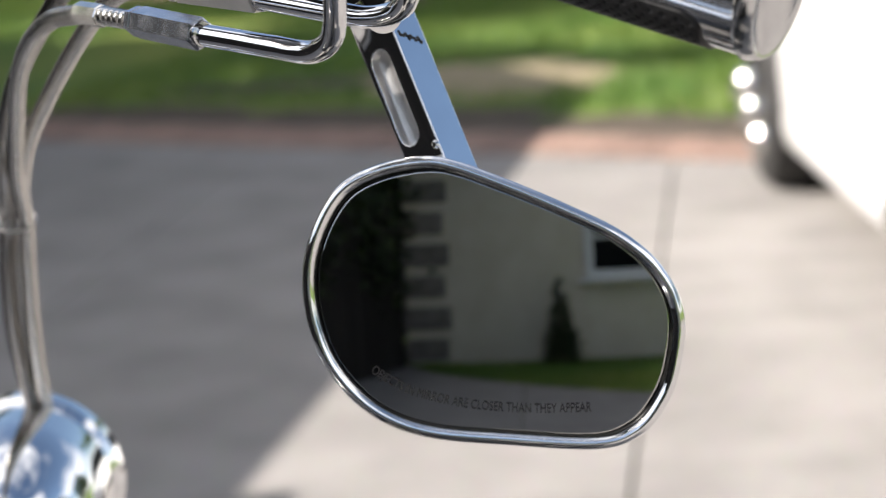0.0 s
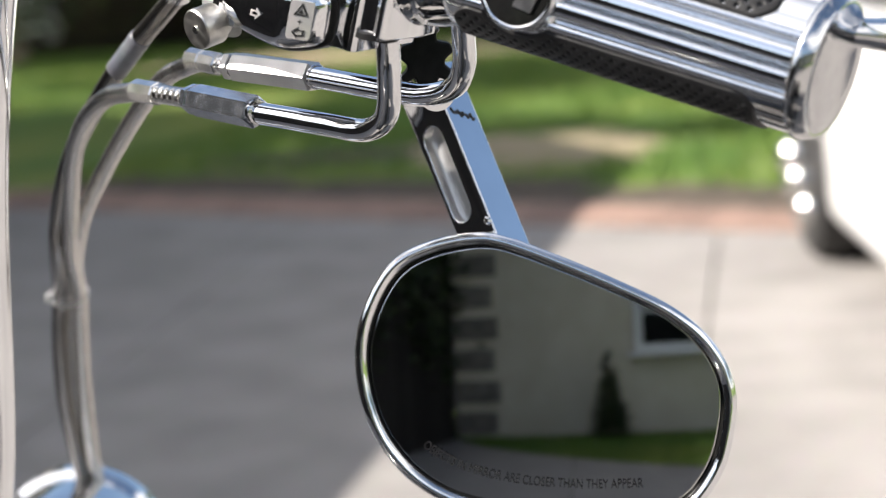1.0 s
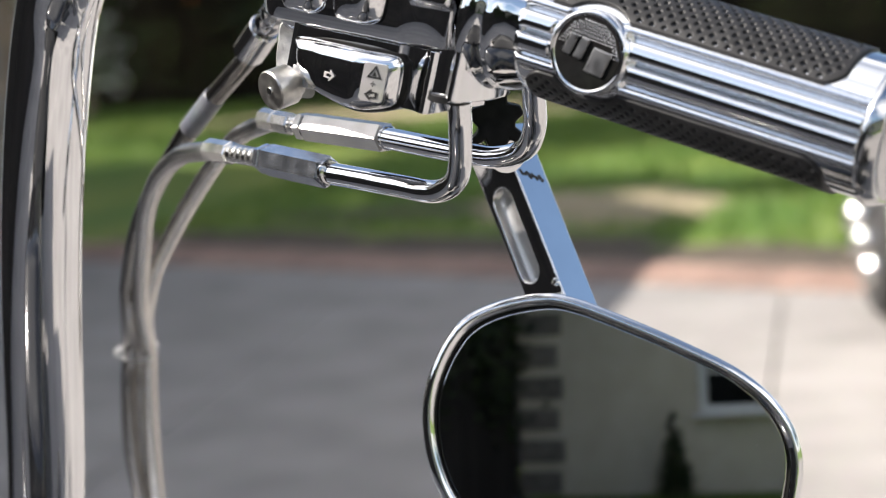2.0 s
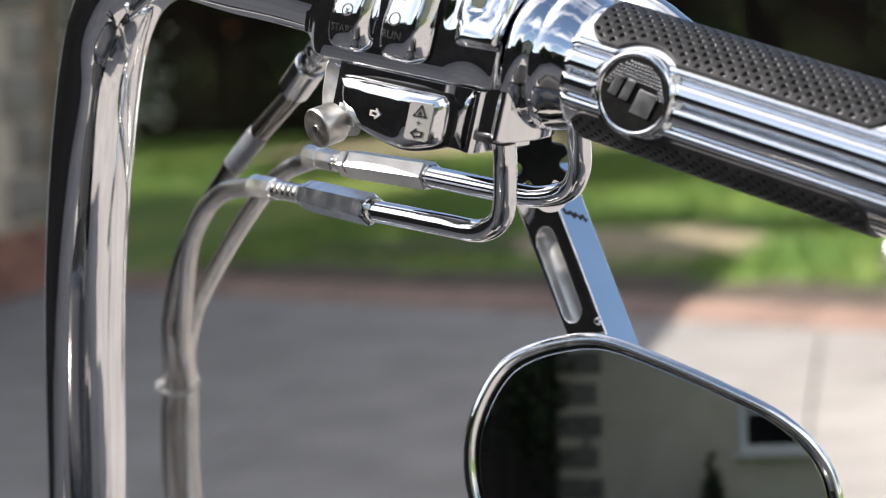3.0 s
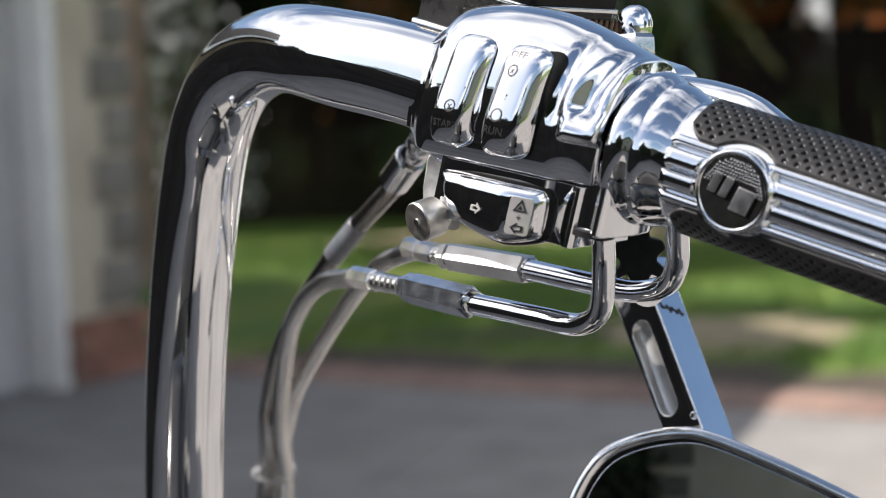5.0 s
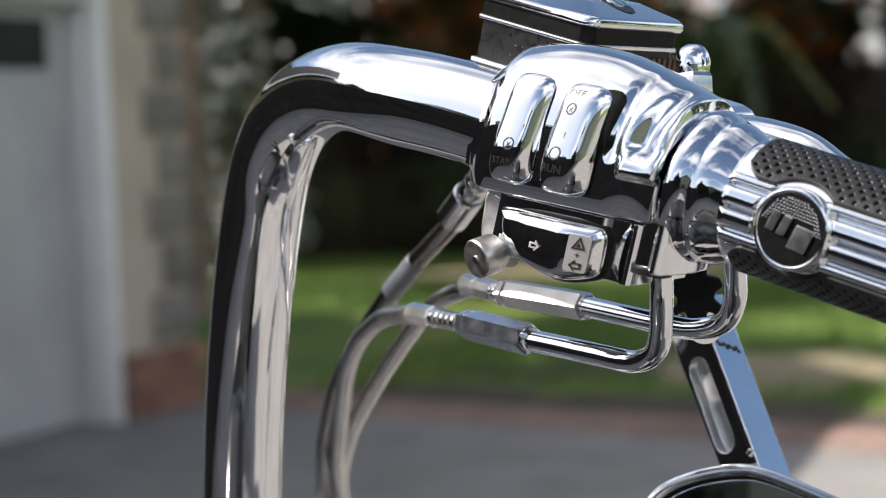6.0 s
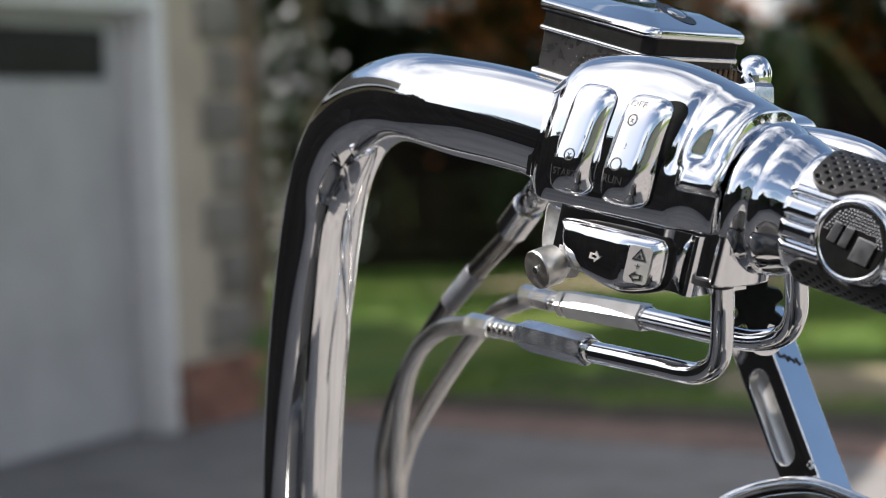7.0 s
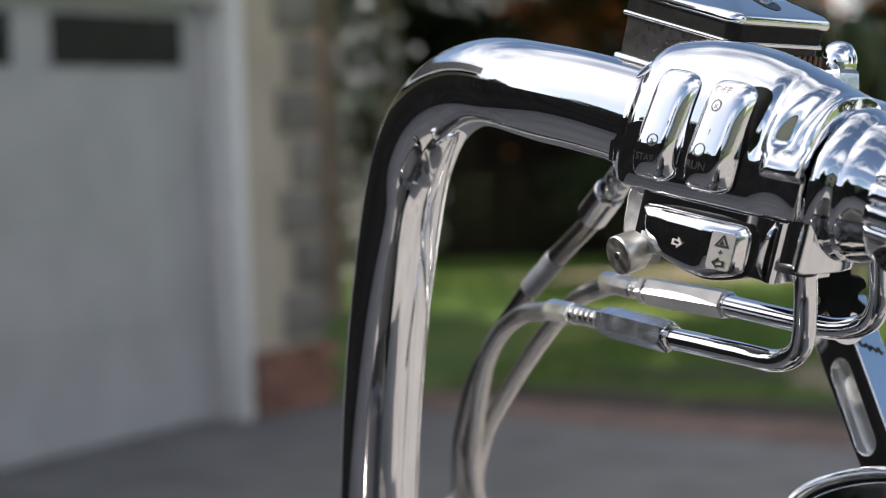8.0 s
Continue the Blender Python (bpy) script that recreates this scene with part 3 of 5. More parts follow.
def housing_radius(phi, x):
    r = body_radius(phi, x)
    face = smooth01((phi - 6) / 16) * smooth01((88 - phi) / 36)
    swing = 5.0 * smooth01((phi - 28) / 44)
    r -= 1.2 * bell((x + 66.2) / 2.6) * face
    r += 0.7 * bell((x + 62.0 - swing) / 2.6) * face
    r -= 2.0 * bell((x + 56.6 - swing * 0.8) / 3.2) * face * smooth01((phi - 10) / 20)
    r += 1.7 * bell((x + 50.0 - swing * 0.2) / 3.2) * face
    # the scoop runs out into a lip with an undercut
    lip = smooth01((x + 64.0) / 5) * smooth01((-45.2 - x) / 3)
    r += 4.6 * lip * smooth01((27 - phi) / 21) * smooth01((phi - 0.5) / 3.0)
    r -= 5.0 * smooth01((-30.5 - phi) / 1.8)
    r -= 0.9 * smooth01((x + 48.6) / 1.6)
    return r


def rocker_radius(spec, x, phi):
    x0, x1, p0, p1, crown = spec
    q = min(1.0, abs(2 * (x - x0) / (x1 - x0) - 1))
    z = min(1.0, abs(2 * (phi - p0) / (p1 - p0) - 1))
    lift = (max(0, 1 - q ** 5)) ** 0.5 * (max(0, 1 - z ** 8)) ** 0.45
    r = body_radius(min(phi, 60), (x0 + x1) / 2)
    side = smooth01((x - x0 - 0.55 * (x1 - x0)) / (0.45 * (x1 - x0)))
    r += (crown + 2.5) * lift - 2.5
    if crown > 1:
        # proud lower half, chamfered outer side
        r += 1.7 * bell((phi - 2) / 16) - 0.5 * q * q - 2.2 * side * side
    return r


def rocker(*spec):
    x0, x1, p0, p1, crown = spec
    us = [x0 + (x1 - x0) * k / 40 for k in range(41)]
    vs = [p0 + (p1 - p0) * k / 72 for k in range(73)]
    mid = (x0 + x1) / 2

    def fn(x, p):
        end = max(0.0, (p - p1 + 9) / 9, (p0 + 9 - p) / 9)
        return around(rocker_radius(spec, x, p), p, mid + (x - mid) * (1 - 0.26 * end * end))
    return sheet(fn, us, vs)


def wrapped(me, spec, x, phi, lift=0.12):
    """Flat lettering laid on a rocker's face round (x, phi)."""
    for v in me.vertices:
        p = phi + math.degrees(v.co.y / 30.5)
        v.co = around(rocker_radius(spec, x + v.co.x, p) + lift + max(0, v.co.z) * 0.3, p, x + v.co.x)
    return me


# outline of the turn signal switch and of the lower half, millimetres
TURN_EDGE = [(-103.0, -18.2), (-84, -17.6), (-66.5, -17.8), (-63.2, -19.2), (-61.8, -22.0), (-61.6, -31.0), (-63.4, -34.2), (-68.5, -36.2), (-75.0, -37.2), (-84.0, -36.2), (-93.5, -33.8), (-99.5, -30.4), (-102.6, -26.0), (-103.6, -21.0)]
LOWER_PLAN = [(-113, 6), (-112, -12), (-108.5, -19.0), (-104, -22.0), (-66.5, -22.4), (-65.0, -21.9), (-63.8, -21.0), (-61.6, -20.3), (-59.0, -20.1), (-56.6, -20.6), (-54.8, -21.6), (-53.4, -22.5), (-52.0, -22.3), (-51.0, -21.0), (-50.8, 14), (-56, 18), (-105, 18)]
BOSS_PLAN = [(-53, -18), (-51.2, -21.4), (-48.6, -21.0), (-46.0, -21.5), (-43.8, -23.2), (-41.8, -23.0), (-40.6, -20.8), (-38.6, -4), (-40, 8), (-53, 8)]


def turn_face(grow=0.0, proud=0.0):
    """Cushion-shaped switch with a soft upright crease; rings of (inset, depth)."""
    loop = spline([(x, z, 0) for x, z in TURN_EDGE], 5, True)
    cx, cz, hx, hz = -82.6, -27.2, 20.8, 9.8
    rings = ((0, -17.0), (0, -23.4), (0.25, -24.4), (0.9, -25.3), (2.2, -26.2), (3.2, -26.6), (4.2, -26.7), (5.6, -26.8), (7.2, -26.9), (8.6, -26.9), (9.6, -26.9))

    def fn(q, p):
        inset, y = q
        k = 1 - (inset - grow) / hx, 1 - (inset - grow) / hz
        x = cx + (p.x - cx) * k[0]
        z = cz + (p.y - cz) * k[1]
        crease = 1 - ((x + 75.5) / 12.5 if x > -75.5 else (-75.5 - x) / 27)
        soft = 2.6 * max(0.0, crease) ** 1.15 - 1.3 * smooth01((-89 - x) / 14)
        return (x, y - proud - (soft if y < -20 else 0), z)
    return sheet(fn, rings, loop, True, True)


def switch_housing():
    us = [-128 + 80.5 * k / 200 for k in range(201)]
    vs = [-180 + 1.5 * k for k in range(240)]
    body = part("switch_housing", sheet(lambda x, p: around(housing_radius(p, x), p, x), us, vs, True, True), CHROME, BIKE, "polished chrome switch housing", m=HOUSING)
    part("gap_ring", lathe([(-52, 12), (-52, 20.5), (-44.5, 20.5), (-44.5, 12)], 64), BADGE_BLACK, body, m=CTRL)
    for spec in ((-111.0, -90.9, -23.8, 57.2, 0.45), (-90.8, -67.6, -23.8, 57.4, 0.45)):
        part("switch_well", rocker(*spec), BADGE_BLACK, body, m=HOUSING)
    s_spec, r_spec = (-110.6, -92.6, -21.5, 54.5, 3.9), (-90.4, -70.6, -21.5, 54.5, 4.1)
    start = part("start_rocker", rocker(*s_spec), CHROME, body, "chrome rocker with black lettering", m=HOUSING)
    run = part("run_rocker", rocker(*r_spec), CHROME, body, "chrome rocker with black lettering", m=HOUSING)
    for what, spec, x, phi, owner, name in (
            (writing("START", 3.4, 9.4), s_spec, -102.4, -3.5, start, "lettering"), (writing("RUN", 3.7, 7.4), r_spec, -83.6, -1.5, run, "lettering"),
            (writing("OFF", 2.7, 6.2), r_spec, -83.6, 44, run, "lettering"), (ring(1.9, 0.22), s_spec, -102.0, 8.0, start, "symbol"), (writing("x", 3.4), s_spec, -102.0, 8.0, start, "symbol"),
            (ring(2.0, 0.24), r_spec, -83.6, 8.2, run, "symbol"), (ring(1.6, 0.24), r_spec, -83.4, 35, run, "symbol"), (writing("x", 3.0), r_spec, -83.4, 35, run, "symbol"),
            (writing("!", 2.6), s_spec, -98.6, 19.4, start, "pivot_mark"), (writing("!", 2.6), r_spec, -82.3, 19.6, run, "pivot_mark")):
        part(name, wrapped(what, spec, x, phi), INK, owner, m=HOUSING)
    seat = HOUSING @ Matrix.Translation(around(body_radius(54, -118.6) - 0.1, 54, -118.6)) @ Matrix.Rotation(radians(-54), 4, "X") @ Matrix.Rotation(radians(90), 4, "X") @ Matrix.Rotation(radians(-24), 4, "Y")
    oval = [(2.0 * math.cos(2 * math.pi * k / 32), 4.6 * math.sin(2 * math.pi * k / 32)) for k in range(32)]
    recess = part("screw_recess", prism(oval, 0.5, 0.1), DARK_BODY, body, "dark oval screw recess", m=seat)
    part("recess_rim", sweep([(x * 1.12, y * 1.06, 0.3) for x, y in oval], 0.45, 8, 1, True, False), CHROME, recess, m=seat)
    part("lower_housing", prism(LOWER_PLAN, 20.6, 1.0), CHROME, body, m=HOUSING @ Matrix.Translation((0, 0, -34.8)))
    part("seam", prism([(x * 0.995 - 0.4, y * 0.975) for x, y in LOWER_PLAN], 1.0), BLACK, body, m=HOUSING @ Matrix.Translation((0, 0, -14.6)))
    part("line_boss", prism(BOSS_PLAN, 24.0, 0.9), CHROME, body, m=HOUSING @ Matrix.Translation((0, 0, -29.4)))
    part("boss_ring", lathe([(-2.2, 0.01), (-2.2, 6.4), (-1.6, 7.0), (0.4, 7.0), (0.4, 0.01)], 32), BLACK, body, m=HOUSING @ Matrix.Translation((-47.4, -16.0, -29.6)) @ Matrix.Rotation(radians(90), 4, "Y"))
    part("switch_well", turn_face(1.1, -2.6), BADGE_BLACK, body, m=HOUSING)
    turn = part("turn_switch", auto_smooth(turn_face(), 50), CHROME, body, "chrome turn signal rocker", m=HOUSING)
    # label on the outer face of the switch, symbols on both faces
    fl = HOUSING @ Matrix.Translation((-68.9, -28.05, -27.0)) @ Matrix.Rotation(radians(11.5), 4, "Z") @ Matrix.Rotation(radians(90), 4, "X")
    lab = part("label_face", prism(rounded_rect(8.2, 12.6, 1.2), 0.3, 0.08), SILVER, turn, "satin label face with black symbols", m=fl @ Matrix.Translation((0, 0, -0.1)))
    fl = fl @ Matrix.Translation((0, 0, 0.24))

    def arrow(s):
        return [(s * x, s * y) for x, y in ((-2.2, -1.0), (0.2, -1.0), (0.2, -2.0), (2.4, 0), (0.2, 2.0), (0.2, 1.0), (-2.2, 1.0))]

    def outline(pts, k=0.62):
        cx, cy = sum(p[0] for p in pts) / len(pts), sum(p[1] for p in pts) / len(pts)
        return prism(pts, 0.16, 0, [[(cx + (x - cx) * k, cy + (y - cy) * k) for x, y in reversed(pts)]])
    part("symbol", outline(arrow(-0.95)), INK, lab, m=fl @ Matrix.Translation((0, -4.0, 0)))
    part("symbol", writing("+", 3.6), INK, lab, m=fl @ Matrix.Translation((0, -0.6, 0.1)))
    part("symbol", outline([(-2.5, -1.9), (2.5, -1.9), (0, 2.3)], 0.66), INK, lab, m=fl @ Matrix.Translation((0, 3.4, 0)))
    part("symbol", prism([(-0.8, -0.7), (0.8, -0.7), (0, 0.7)], 0.16), INK, lab, m=fl @ Matrix.Translation((0, 2.9, 0)))
    left = HOUSING @ Matrix.Translation((-85.5, -28.55, -27.6)) @ Matrix.Rotation(radians(-7), 4, "Z") @ Matrix.Rotation(radians(90), 4, "X")
    part("symbol", outline(arrow(0.95), 0.55), SILVER, turn, m=left)
    # thumb screw and its bracket
    plate = [(-1.5, 14.0), (-3.8, 7.5), (-5.1, 1.0), (-4.9, -5.6), (-2.8, -9.8), (1.9, -12.2), (6.6, -11.3), (7.5, 0), (6.6, 14.0)]
    part("bracket", prism([(p.x, p.y) for p in spline([(x, y, 0) for x, y in plate], 5, True)], 3.0, 0.5), CAST, body, "cast grey bracket", m=axes(Vector((-0.0857, 0.7911, 1.3917)), (0.986, 0.165, 0.03), (0, 0, 1)) @ Matrix.Rotation(radians(90), 4, "X") @ Matrix.Scale(0.001, 4))
    knob_m = axes(Vector((-0.0906, 0.7640, 1.3838)), (-0.75, -0.62, -0.22), (0, 0, 1))
    screw = part("adjuster_screw", lathe([(-0.011, 0.0048), (-0.0085, 0.0048), (-0.0085, 0.0064), (-0.0078, 0.0068), (-0.0005, 0.0068), (0.0, 0.0064), (0.0, 0.0001)], 48), BRUSHED, body, "brushed steel round screw head", m=knob_m)
    part("centre_pin", lathe([(0, 0.0013), (0.0004, 0.0013), (0.0005, 0.0001)], 16), SATIN, screw, m=knob_m)
    return body


switch_housing()


# ---- brake reservoir and lever ----
def lid_shell(rings, grown):
    loops = [[(x, y, z) for x, y in grown(d)] for d, z in rings]
    n = len(loops[0])
    faces = [tuple(range(n - 1, -1, -1)), tuple(range((len(loops) - 1) * n, len(loops) * n))]
    for i in range(len(loops) - 1):
        for k in range(n):
            q = (k + 1) % n
            faces.append((i * n + k, i * n + q, (i + 1) * n + q, (i + 1) * n + k))
    return raw([v for loop in loops for v in loop], faces)


def flakes(spots, height):
    """Small flat six-sided flakes at (x, y, radius)."""
    verts, faces = [], []
    for x, y, r in spots:
        k = len(verts)
        verts += [(x + r * math.cos(a), y + r * math.sin(a), height(x, y)) for a in (math.pi * q / 3 for q in range(6))]
        faces.append(tuple(range(k, k + 6)))
    return raw(verts, faces, False)


def reservoir():
    corner = Vector((-0.0516, 0.8000, 1.4555))
    m = axes(corner, (0.79, -0.54, -0.27), (0.0, 0.035, 1)) @ Matrix.Translation((0, 0, -0.0205))
    w, dep = 0.0485, 0.057
    plan = [(-w, 0), (-0.004, -0.0008), (-0.001, 0.001), (0, 0.004), (0.001, dep - 0.008), (-0.006, dep), (-w + 0.008, dep), (-w, dep - 0.008)]
    body = part("brake_reservoir", prism(plan, 0.040, 0.0012), DARK_BODY, BIKE, "dark satin fluid reservoir with chrome lid", m=m @ Matrix.Translation((0, 0, -0.020)))

    def grown(d):
        cx, cy = -w / 2, dep / 2
        return [(cx + (a - cx) * (1 + d / (w / 2)), cy + (b - cy) * (1 + d / (dep / 2))) for a, b in plan]
    part("chrome_bead", prism(grown(0.0012), 0.0016, 0.0005), CHROME, body, m=m @ Matrix.Translation((0, 0, 0.0185)))
    part("chrome_bead", prism(grown(0.0014), 0.0024, 0.0007), CHROME, body, m=m @ Matrix.Translation((0, 0, 0.0022)))
    part("gasket", prism(grown(0.0004), 0.0062, 0.0004), BADGE_BLACK, body, m=m @ Matrix.Translation((0, 0, 0.0201)))
    lid_rings = ((0.0014, 0.0258), (0.0020, 0.0268), (0.0018, 0.0288), (0.0004, 0.0299), (-0.0105, 0.0330), (-0.0125, 0.0334), (-0.020, 0.0335))
    lid = part("lid", crisp(lid_shell(lid_rings, grown)), CHROME, body, "polished chrome lid", m=m)
    for sx, sy in ((-0.0115, 0.026), (-w + 0.012, 0.042)):
        ctr = m @ Matrix.Translation((sx, sy, 0.0326)) @ Matrix.Rotation(radians(14), 4, "Y")
        cup = [(0.0088 * math.cos(a), 0.0066 * math.sin(a)) for a in (2 * math.pi * k / 32 for k in range(32))]
        part("screw_recess", prism(cup, 0.0007, 0.0002), DARK_BODY, lid, m=ctr)
        part("lid_screw", lathe([(0, 0.0038), (0.001, 0.0036), (0.0014, 0.0028), (0.0014, 0.0001)], 24), CHROME_WORN, lid, m=ctr @ Matrix.Rotation(radians(-90), 4, "Y"))
    rnd = random.Random(23)
    grit = [(rnd.uniform(-w + 0.004, -0.004), rnd.uniform(-0.016, 0.016), rnd.uniform(0.00008, 0.0002)) for _ in range(45)]
    part("dust_specks", flakes(grit, lambda x, y: 0.0), DUST, body, "pale dust specks", m=m @ Matrix.Translation((0, -0.0012, 0)) @ Matrix.Rotation(radians(90), 4, "X"), kind="stuff")
    for k in range(14):
        part("cast_rib", rbox(0.0012, 0.0022, 0.017, 0.0004, 1, (0.0012, 0.008 + k * 0.0034, 0.0075)), BRONZE, body, m=m)
    part("clamp", rbox(26, 34, 26, 6, 3, (-112, 24, 2)), CHROME, body, m=CTRL)
    # acorn nut beside it
    am = Matrix.Translation((-0.0160, 0.801, 1.4378)) @ Matrix.Rotation(radians(-90), 4, "Y") @ Matrix.Rotation(radians(8), 4, "Z") @ Matrix.Scale(1.06, 4)
    nut = part("acorn_nut", lathe([(0.004, 0.0050), (0.0062, 0.0056), (0.0090, 0.0058), (0.0115, 0.0053), (0.0135, 0.0041), (0.0146, 0.0022), (0.0149, 0.0001)], 40), CHROME, BIKE, m=am)
    part("hex_base", lathe([(-0.005, 0.0001), (-0.005, 0.0064), (-0.0035, 0.0070), (0.0036, 0.0070), (0.0050, 0.0062), (0.0052, 0.0001)], 6), CHROME_WORN, nut, m=am)
    part("lever_perch", rbox(0.030, 0.030, 0.022, 0.006, 3), CHROME, BIKE, m=axes(Vector((-0.014, 0.812, 1.424)), (0.83, -0.47, -0.3), (0, 0, 1)))
    pts = [(-0.020, 0.812, 1.424), (0.002, 0.792, 1.4235), (0.020, 0.774, 1.4180), (0.036, 0.761, 1.4060), (0.070, 0.736, 1.3880), (0.105, 0.708, 1.3750), (0.125, 0.693, 1.3715), (0.140, 0.682, 1.3680), (0.152, 0.676, 1.3640)]
    part("brake_lever", sweep(pts, lambda t: 0.0085 - 0.002 * math.sin(t * 3.0) + 0.0035 * smooth01((t - 0.6) / 0.25), 24, 8, flat=0.6), CHROME, BIKE, "chrome brake lever")


reservoir()


# ---- hydraulic lines ----
def hexnut(a, b, r, parent, material, facing):
    """A hexagonal nut from a to b with a jam nut behind it, one flat turned towards the direction facing."""
    a, b = Vector(a), Vector(b)
    d = b - a
    n = d.length
    q = axes(a, d, (0, 0, 1)).to_3x3().inverted() @ Vector(facing)
    m = axes(a, d, (0, 0, 1)) @ Matrix.Rotation(math.atan2(q.z, q.y) - radians(30), 4, "X")
    nut = part("hex_fitting", faceted(lathe([(0, 0.0001), (0, r * 0.84), (0.0009, r), (n - 0.0009, r), (n, r * 0.84), (n, 0.0001)], 6)), material, parent, "hexagonal union nut", m=m)
    part("jam_nut", faceted(lathe([(-0.0042, 0.0001), (-0.0042, r * 0.84), (-0.0038, r * 0.95), (-0.0010, r * 0.95), (-0.0006, r * 0.84), (-0.0006, 0.0001)], 6)), material, nut, m=m)
    part("shadow_gap", lathe([(-0.0007, 0.0001), (-0.0007, r * 0.76), (0.0002, r * 0.76), (0.0002, 0.0001)], 24), BLACK, nut, m=m)
    part("end_ring", lathe([(n - 0.0002, 0.0001), (n - 0.0002, r * 0.80), (n + 0.0010, r * 0.80), (n + 0.0014, r * 0.72), (n + 0.0014, 0.0001)], 24), CHROME_WORN, nut, m=m)
    return nut


def sleeve(a, b, r, parent, material, name="ferrule", bands=2, sides=32):
    a, b = Vector(a), Vector(b)
    n = (b - a).length
    prof = [(0, 0.0001), (0, r * 0.9), (0.0006, r)]
    for k in range(bands):
        t = n * (k + 1) / (bands + 1)
        h = min(0.0010, n / (bands + 1) * 0.4)
        prof += [(t - h, r), (t - h / 2, r * 0.94), (t + h / 2, r * 0.94), (t + h, r)]
    prof += [(n - 0.0006, r), (n, r * 0.9), (n, 0.0001)]
    me = lathe(prof, sides)
    return part(name, faceted(me) if sides < 12 else me, material, parent, m=axes(a, b - a, (0, 0, 1)))


def brake_lines():
    # nearer line
    pa = [(-0.0284, 0.7470, 1.3776), (-0.0286, 0.7490, 1.3704), (-0.0295, 0.7550, 1.3581), (-0.0320, 0.7610, 1.3508), (-0.0391, 0.7700, 1.3472), (-0.0506, 0.7800, 1.3486), (-0.0644, 0.7920, 1.3507), (-0.0790, 0.8050, 1.3527)]
    line = part("brake_line", sweep(pa, 0.0039, 24, 8), CHROME, BIKE, "bent chrome brake pipe with braided hose")
    hexnut((-0.1005, 0.8350, 1.3556), (-0.0765, 0.8018, 1.3527), 0.0058, line, NUT_PLATED, (0.10, -0.99, 0.05))
    sleeve((-0.1172, 0.8590, 1.3570), (-0.1030, 0.8388, 1.3558), 0.0036, line, SATIN, "ferrule", 5)
    sleeve((-0.1268, 0.8725, 1.3576), (-0.1166, 0.8582, 1.3568), 0.0044, line, SATIN, "crimp", 0, 8)
    ha = [(-0.1225, 0.8665, 1.3573), (-0.1332, 0.8898, 1.3555), (-0.1431, 0.9082, 1.3530), (-0.1546, 0.9312, 1.3450), (-0.1636, 0.9545, 1.3340), (-0.1705, 0.9781, 1.3213), (-0.1763, 1.0017, 1.3075), (-0.1836, 1.0351, 1.2894), (-0.1913, 1.0733, 1.2696), (-0.2024, 1.1478, 1.2388), (-0.2082, 1.1740, 1.2115), (-0.2132, 1.1990, 1.1772), (-0.2167, 1.2239, 1.1413), (-0.2188, 1.2495, 1.1101), (-0.2196, 1.2615, 1.0914), (-0.2178, 1.2762, 1.0605), (-0.2000, 1.3500, 0.9300), (-0.2500, 1.3000, 0.7600)]
    part("braided_hose", sweep(ha, 0.0038, 24, 10), BRAID, line, "braided stainless steel hose")
    # farther line
    pb = [(-0.0044, 0.7600, 1.3880), (-0.0044, 0.7650, 1.3760), (-0.0048, 0.7710, 1.3665), (-0.0085, 0.7800, 1.3588), (-0.0180, 0.7900, 1.3557), (-0.0300, 0.8020, 1.3568), (-0.0580, 0.8310, 1.3613)]
    other = part("brake_line", sweep(pb, 0.0039, 24, 8), CHROME, BIKE, "bent chrome brake pipe with braided hose")
    hexnut((-0.0880, 0.8610, 1.3646), (-0.0575, 0.8310, 1.3612), 0.0056, other, NUT_STEEL, (-0.449, -0.744, 0.483))
    sleeve((-0.0955, 0.8690, 1.3655), (-0.0885, 0.8618, 1.3647), 0.0035, other, SATIN, "ferrule", 3)
    sleeve((-0.1070, 0.8805, 1.3675), (-0.0945, 0.8680, 1.3654), 0.0043, other, SATIN, "crimp", 1, 8)
    hb = [(-0.1020, 0.8755, 1.3668), (-0.1119, 0.9040, 1.3628), (-0.1202, 0.9176, 1.3592), (-0.1294, 0.9359, 1.3520), (-0.1385, 0.9542, 1.3426), (-0.1481, 0.9723, 1.3315), (-0.1587, 0.9952, 1.3185), (-0.1677, 1.0133, 1.3065), (-0.1777, 1.0363, 1.2925), (-0.1854, 1.0596, 1.2782), (-0.2078, 1.1577, 1.2375), (-0.2151, 1.1837, 1.2101), (-0.2202, 1.2088, 1.1755), (-0.2223, 1.2336, 1.1394), (-0.2236, 1.2592, 1.1079), (-0.2247, 1.2712, 1.0891), (-0.2229, 1.2859, 1.0581), (-0.2100, 1.3600, 0.9200), (-0.2500, 1.3000, 0.7600)]
    part("braided_hose", sweep(hb, 0.0038, 24, 10), BRAID, other, "braided stainless steel hose")
    # hose from the master cylinder
    hc = [(-0.0930, 0.8880, 1.4180), (-0.0993, 0.8985, 1.4098), (-0.1132, 0.9256, 1.3925), (-0.1241, 0.9384, 1.3818), (-0.1353, 0.9512, 1.3716), (-0.1468, 0.9638, 1.3596), (-0.1581, 0.9815, 1.3464), (-0.1686, 0.9994, 1.3336), (-0.1794, 1.0221, 1.3179), (-0.1871, 1.0403, 1.3030), (-0.1943, 1.0636, 1.2870), (-0.1992, 1.0822, 1.2711), (-0.2125, 1.1527, 1.2387), (-0.2187, 1.1739, 1.2122), (-0.2240, 1.1990, 1.1779), (-0.2248, 1.2238, 1.1419), (-0.2253, 1.2494, 1.1105), (-0.2267, 1.2616, 1.0918), (-0.2241, 1.2763, 1.0610), (-0.2100, 1.3600, 0.9200), (-0.2500, 1.3000, 0.7600)]
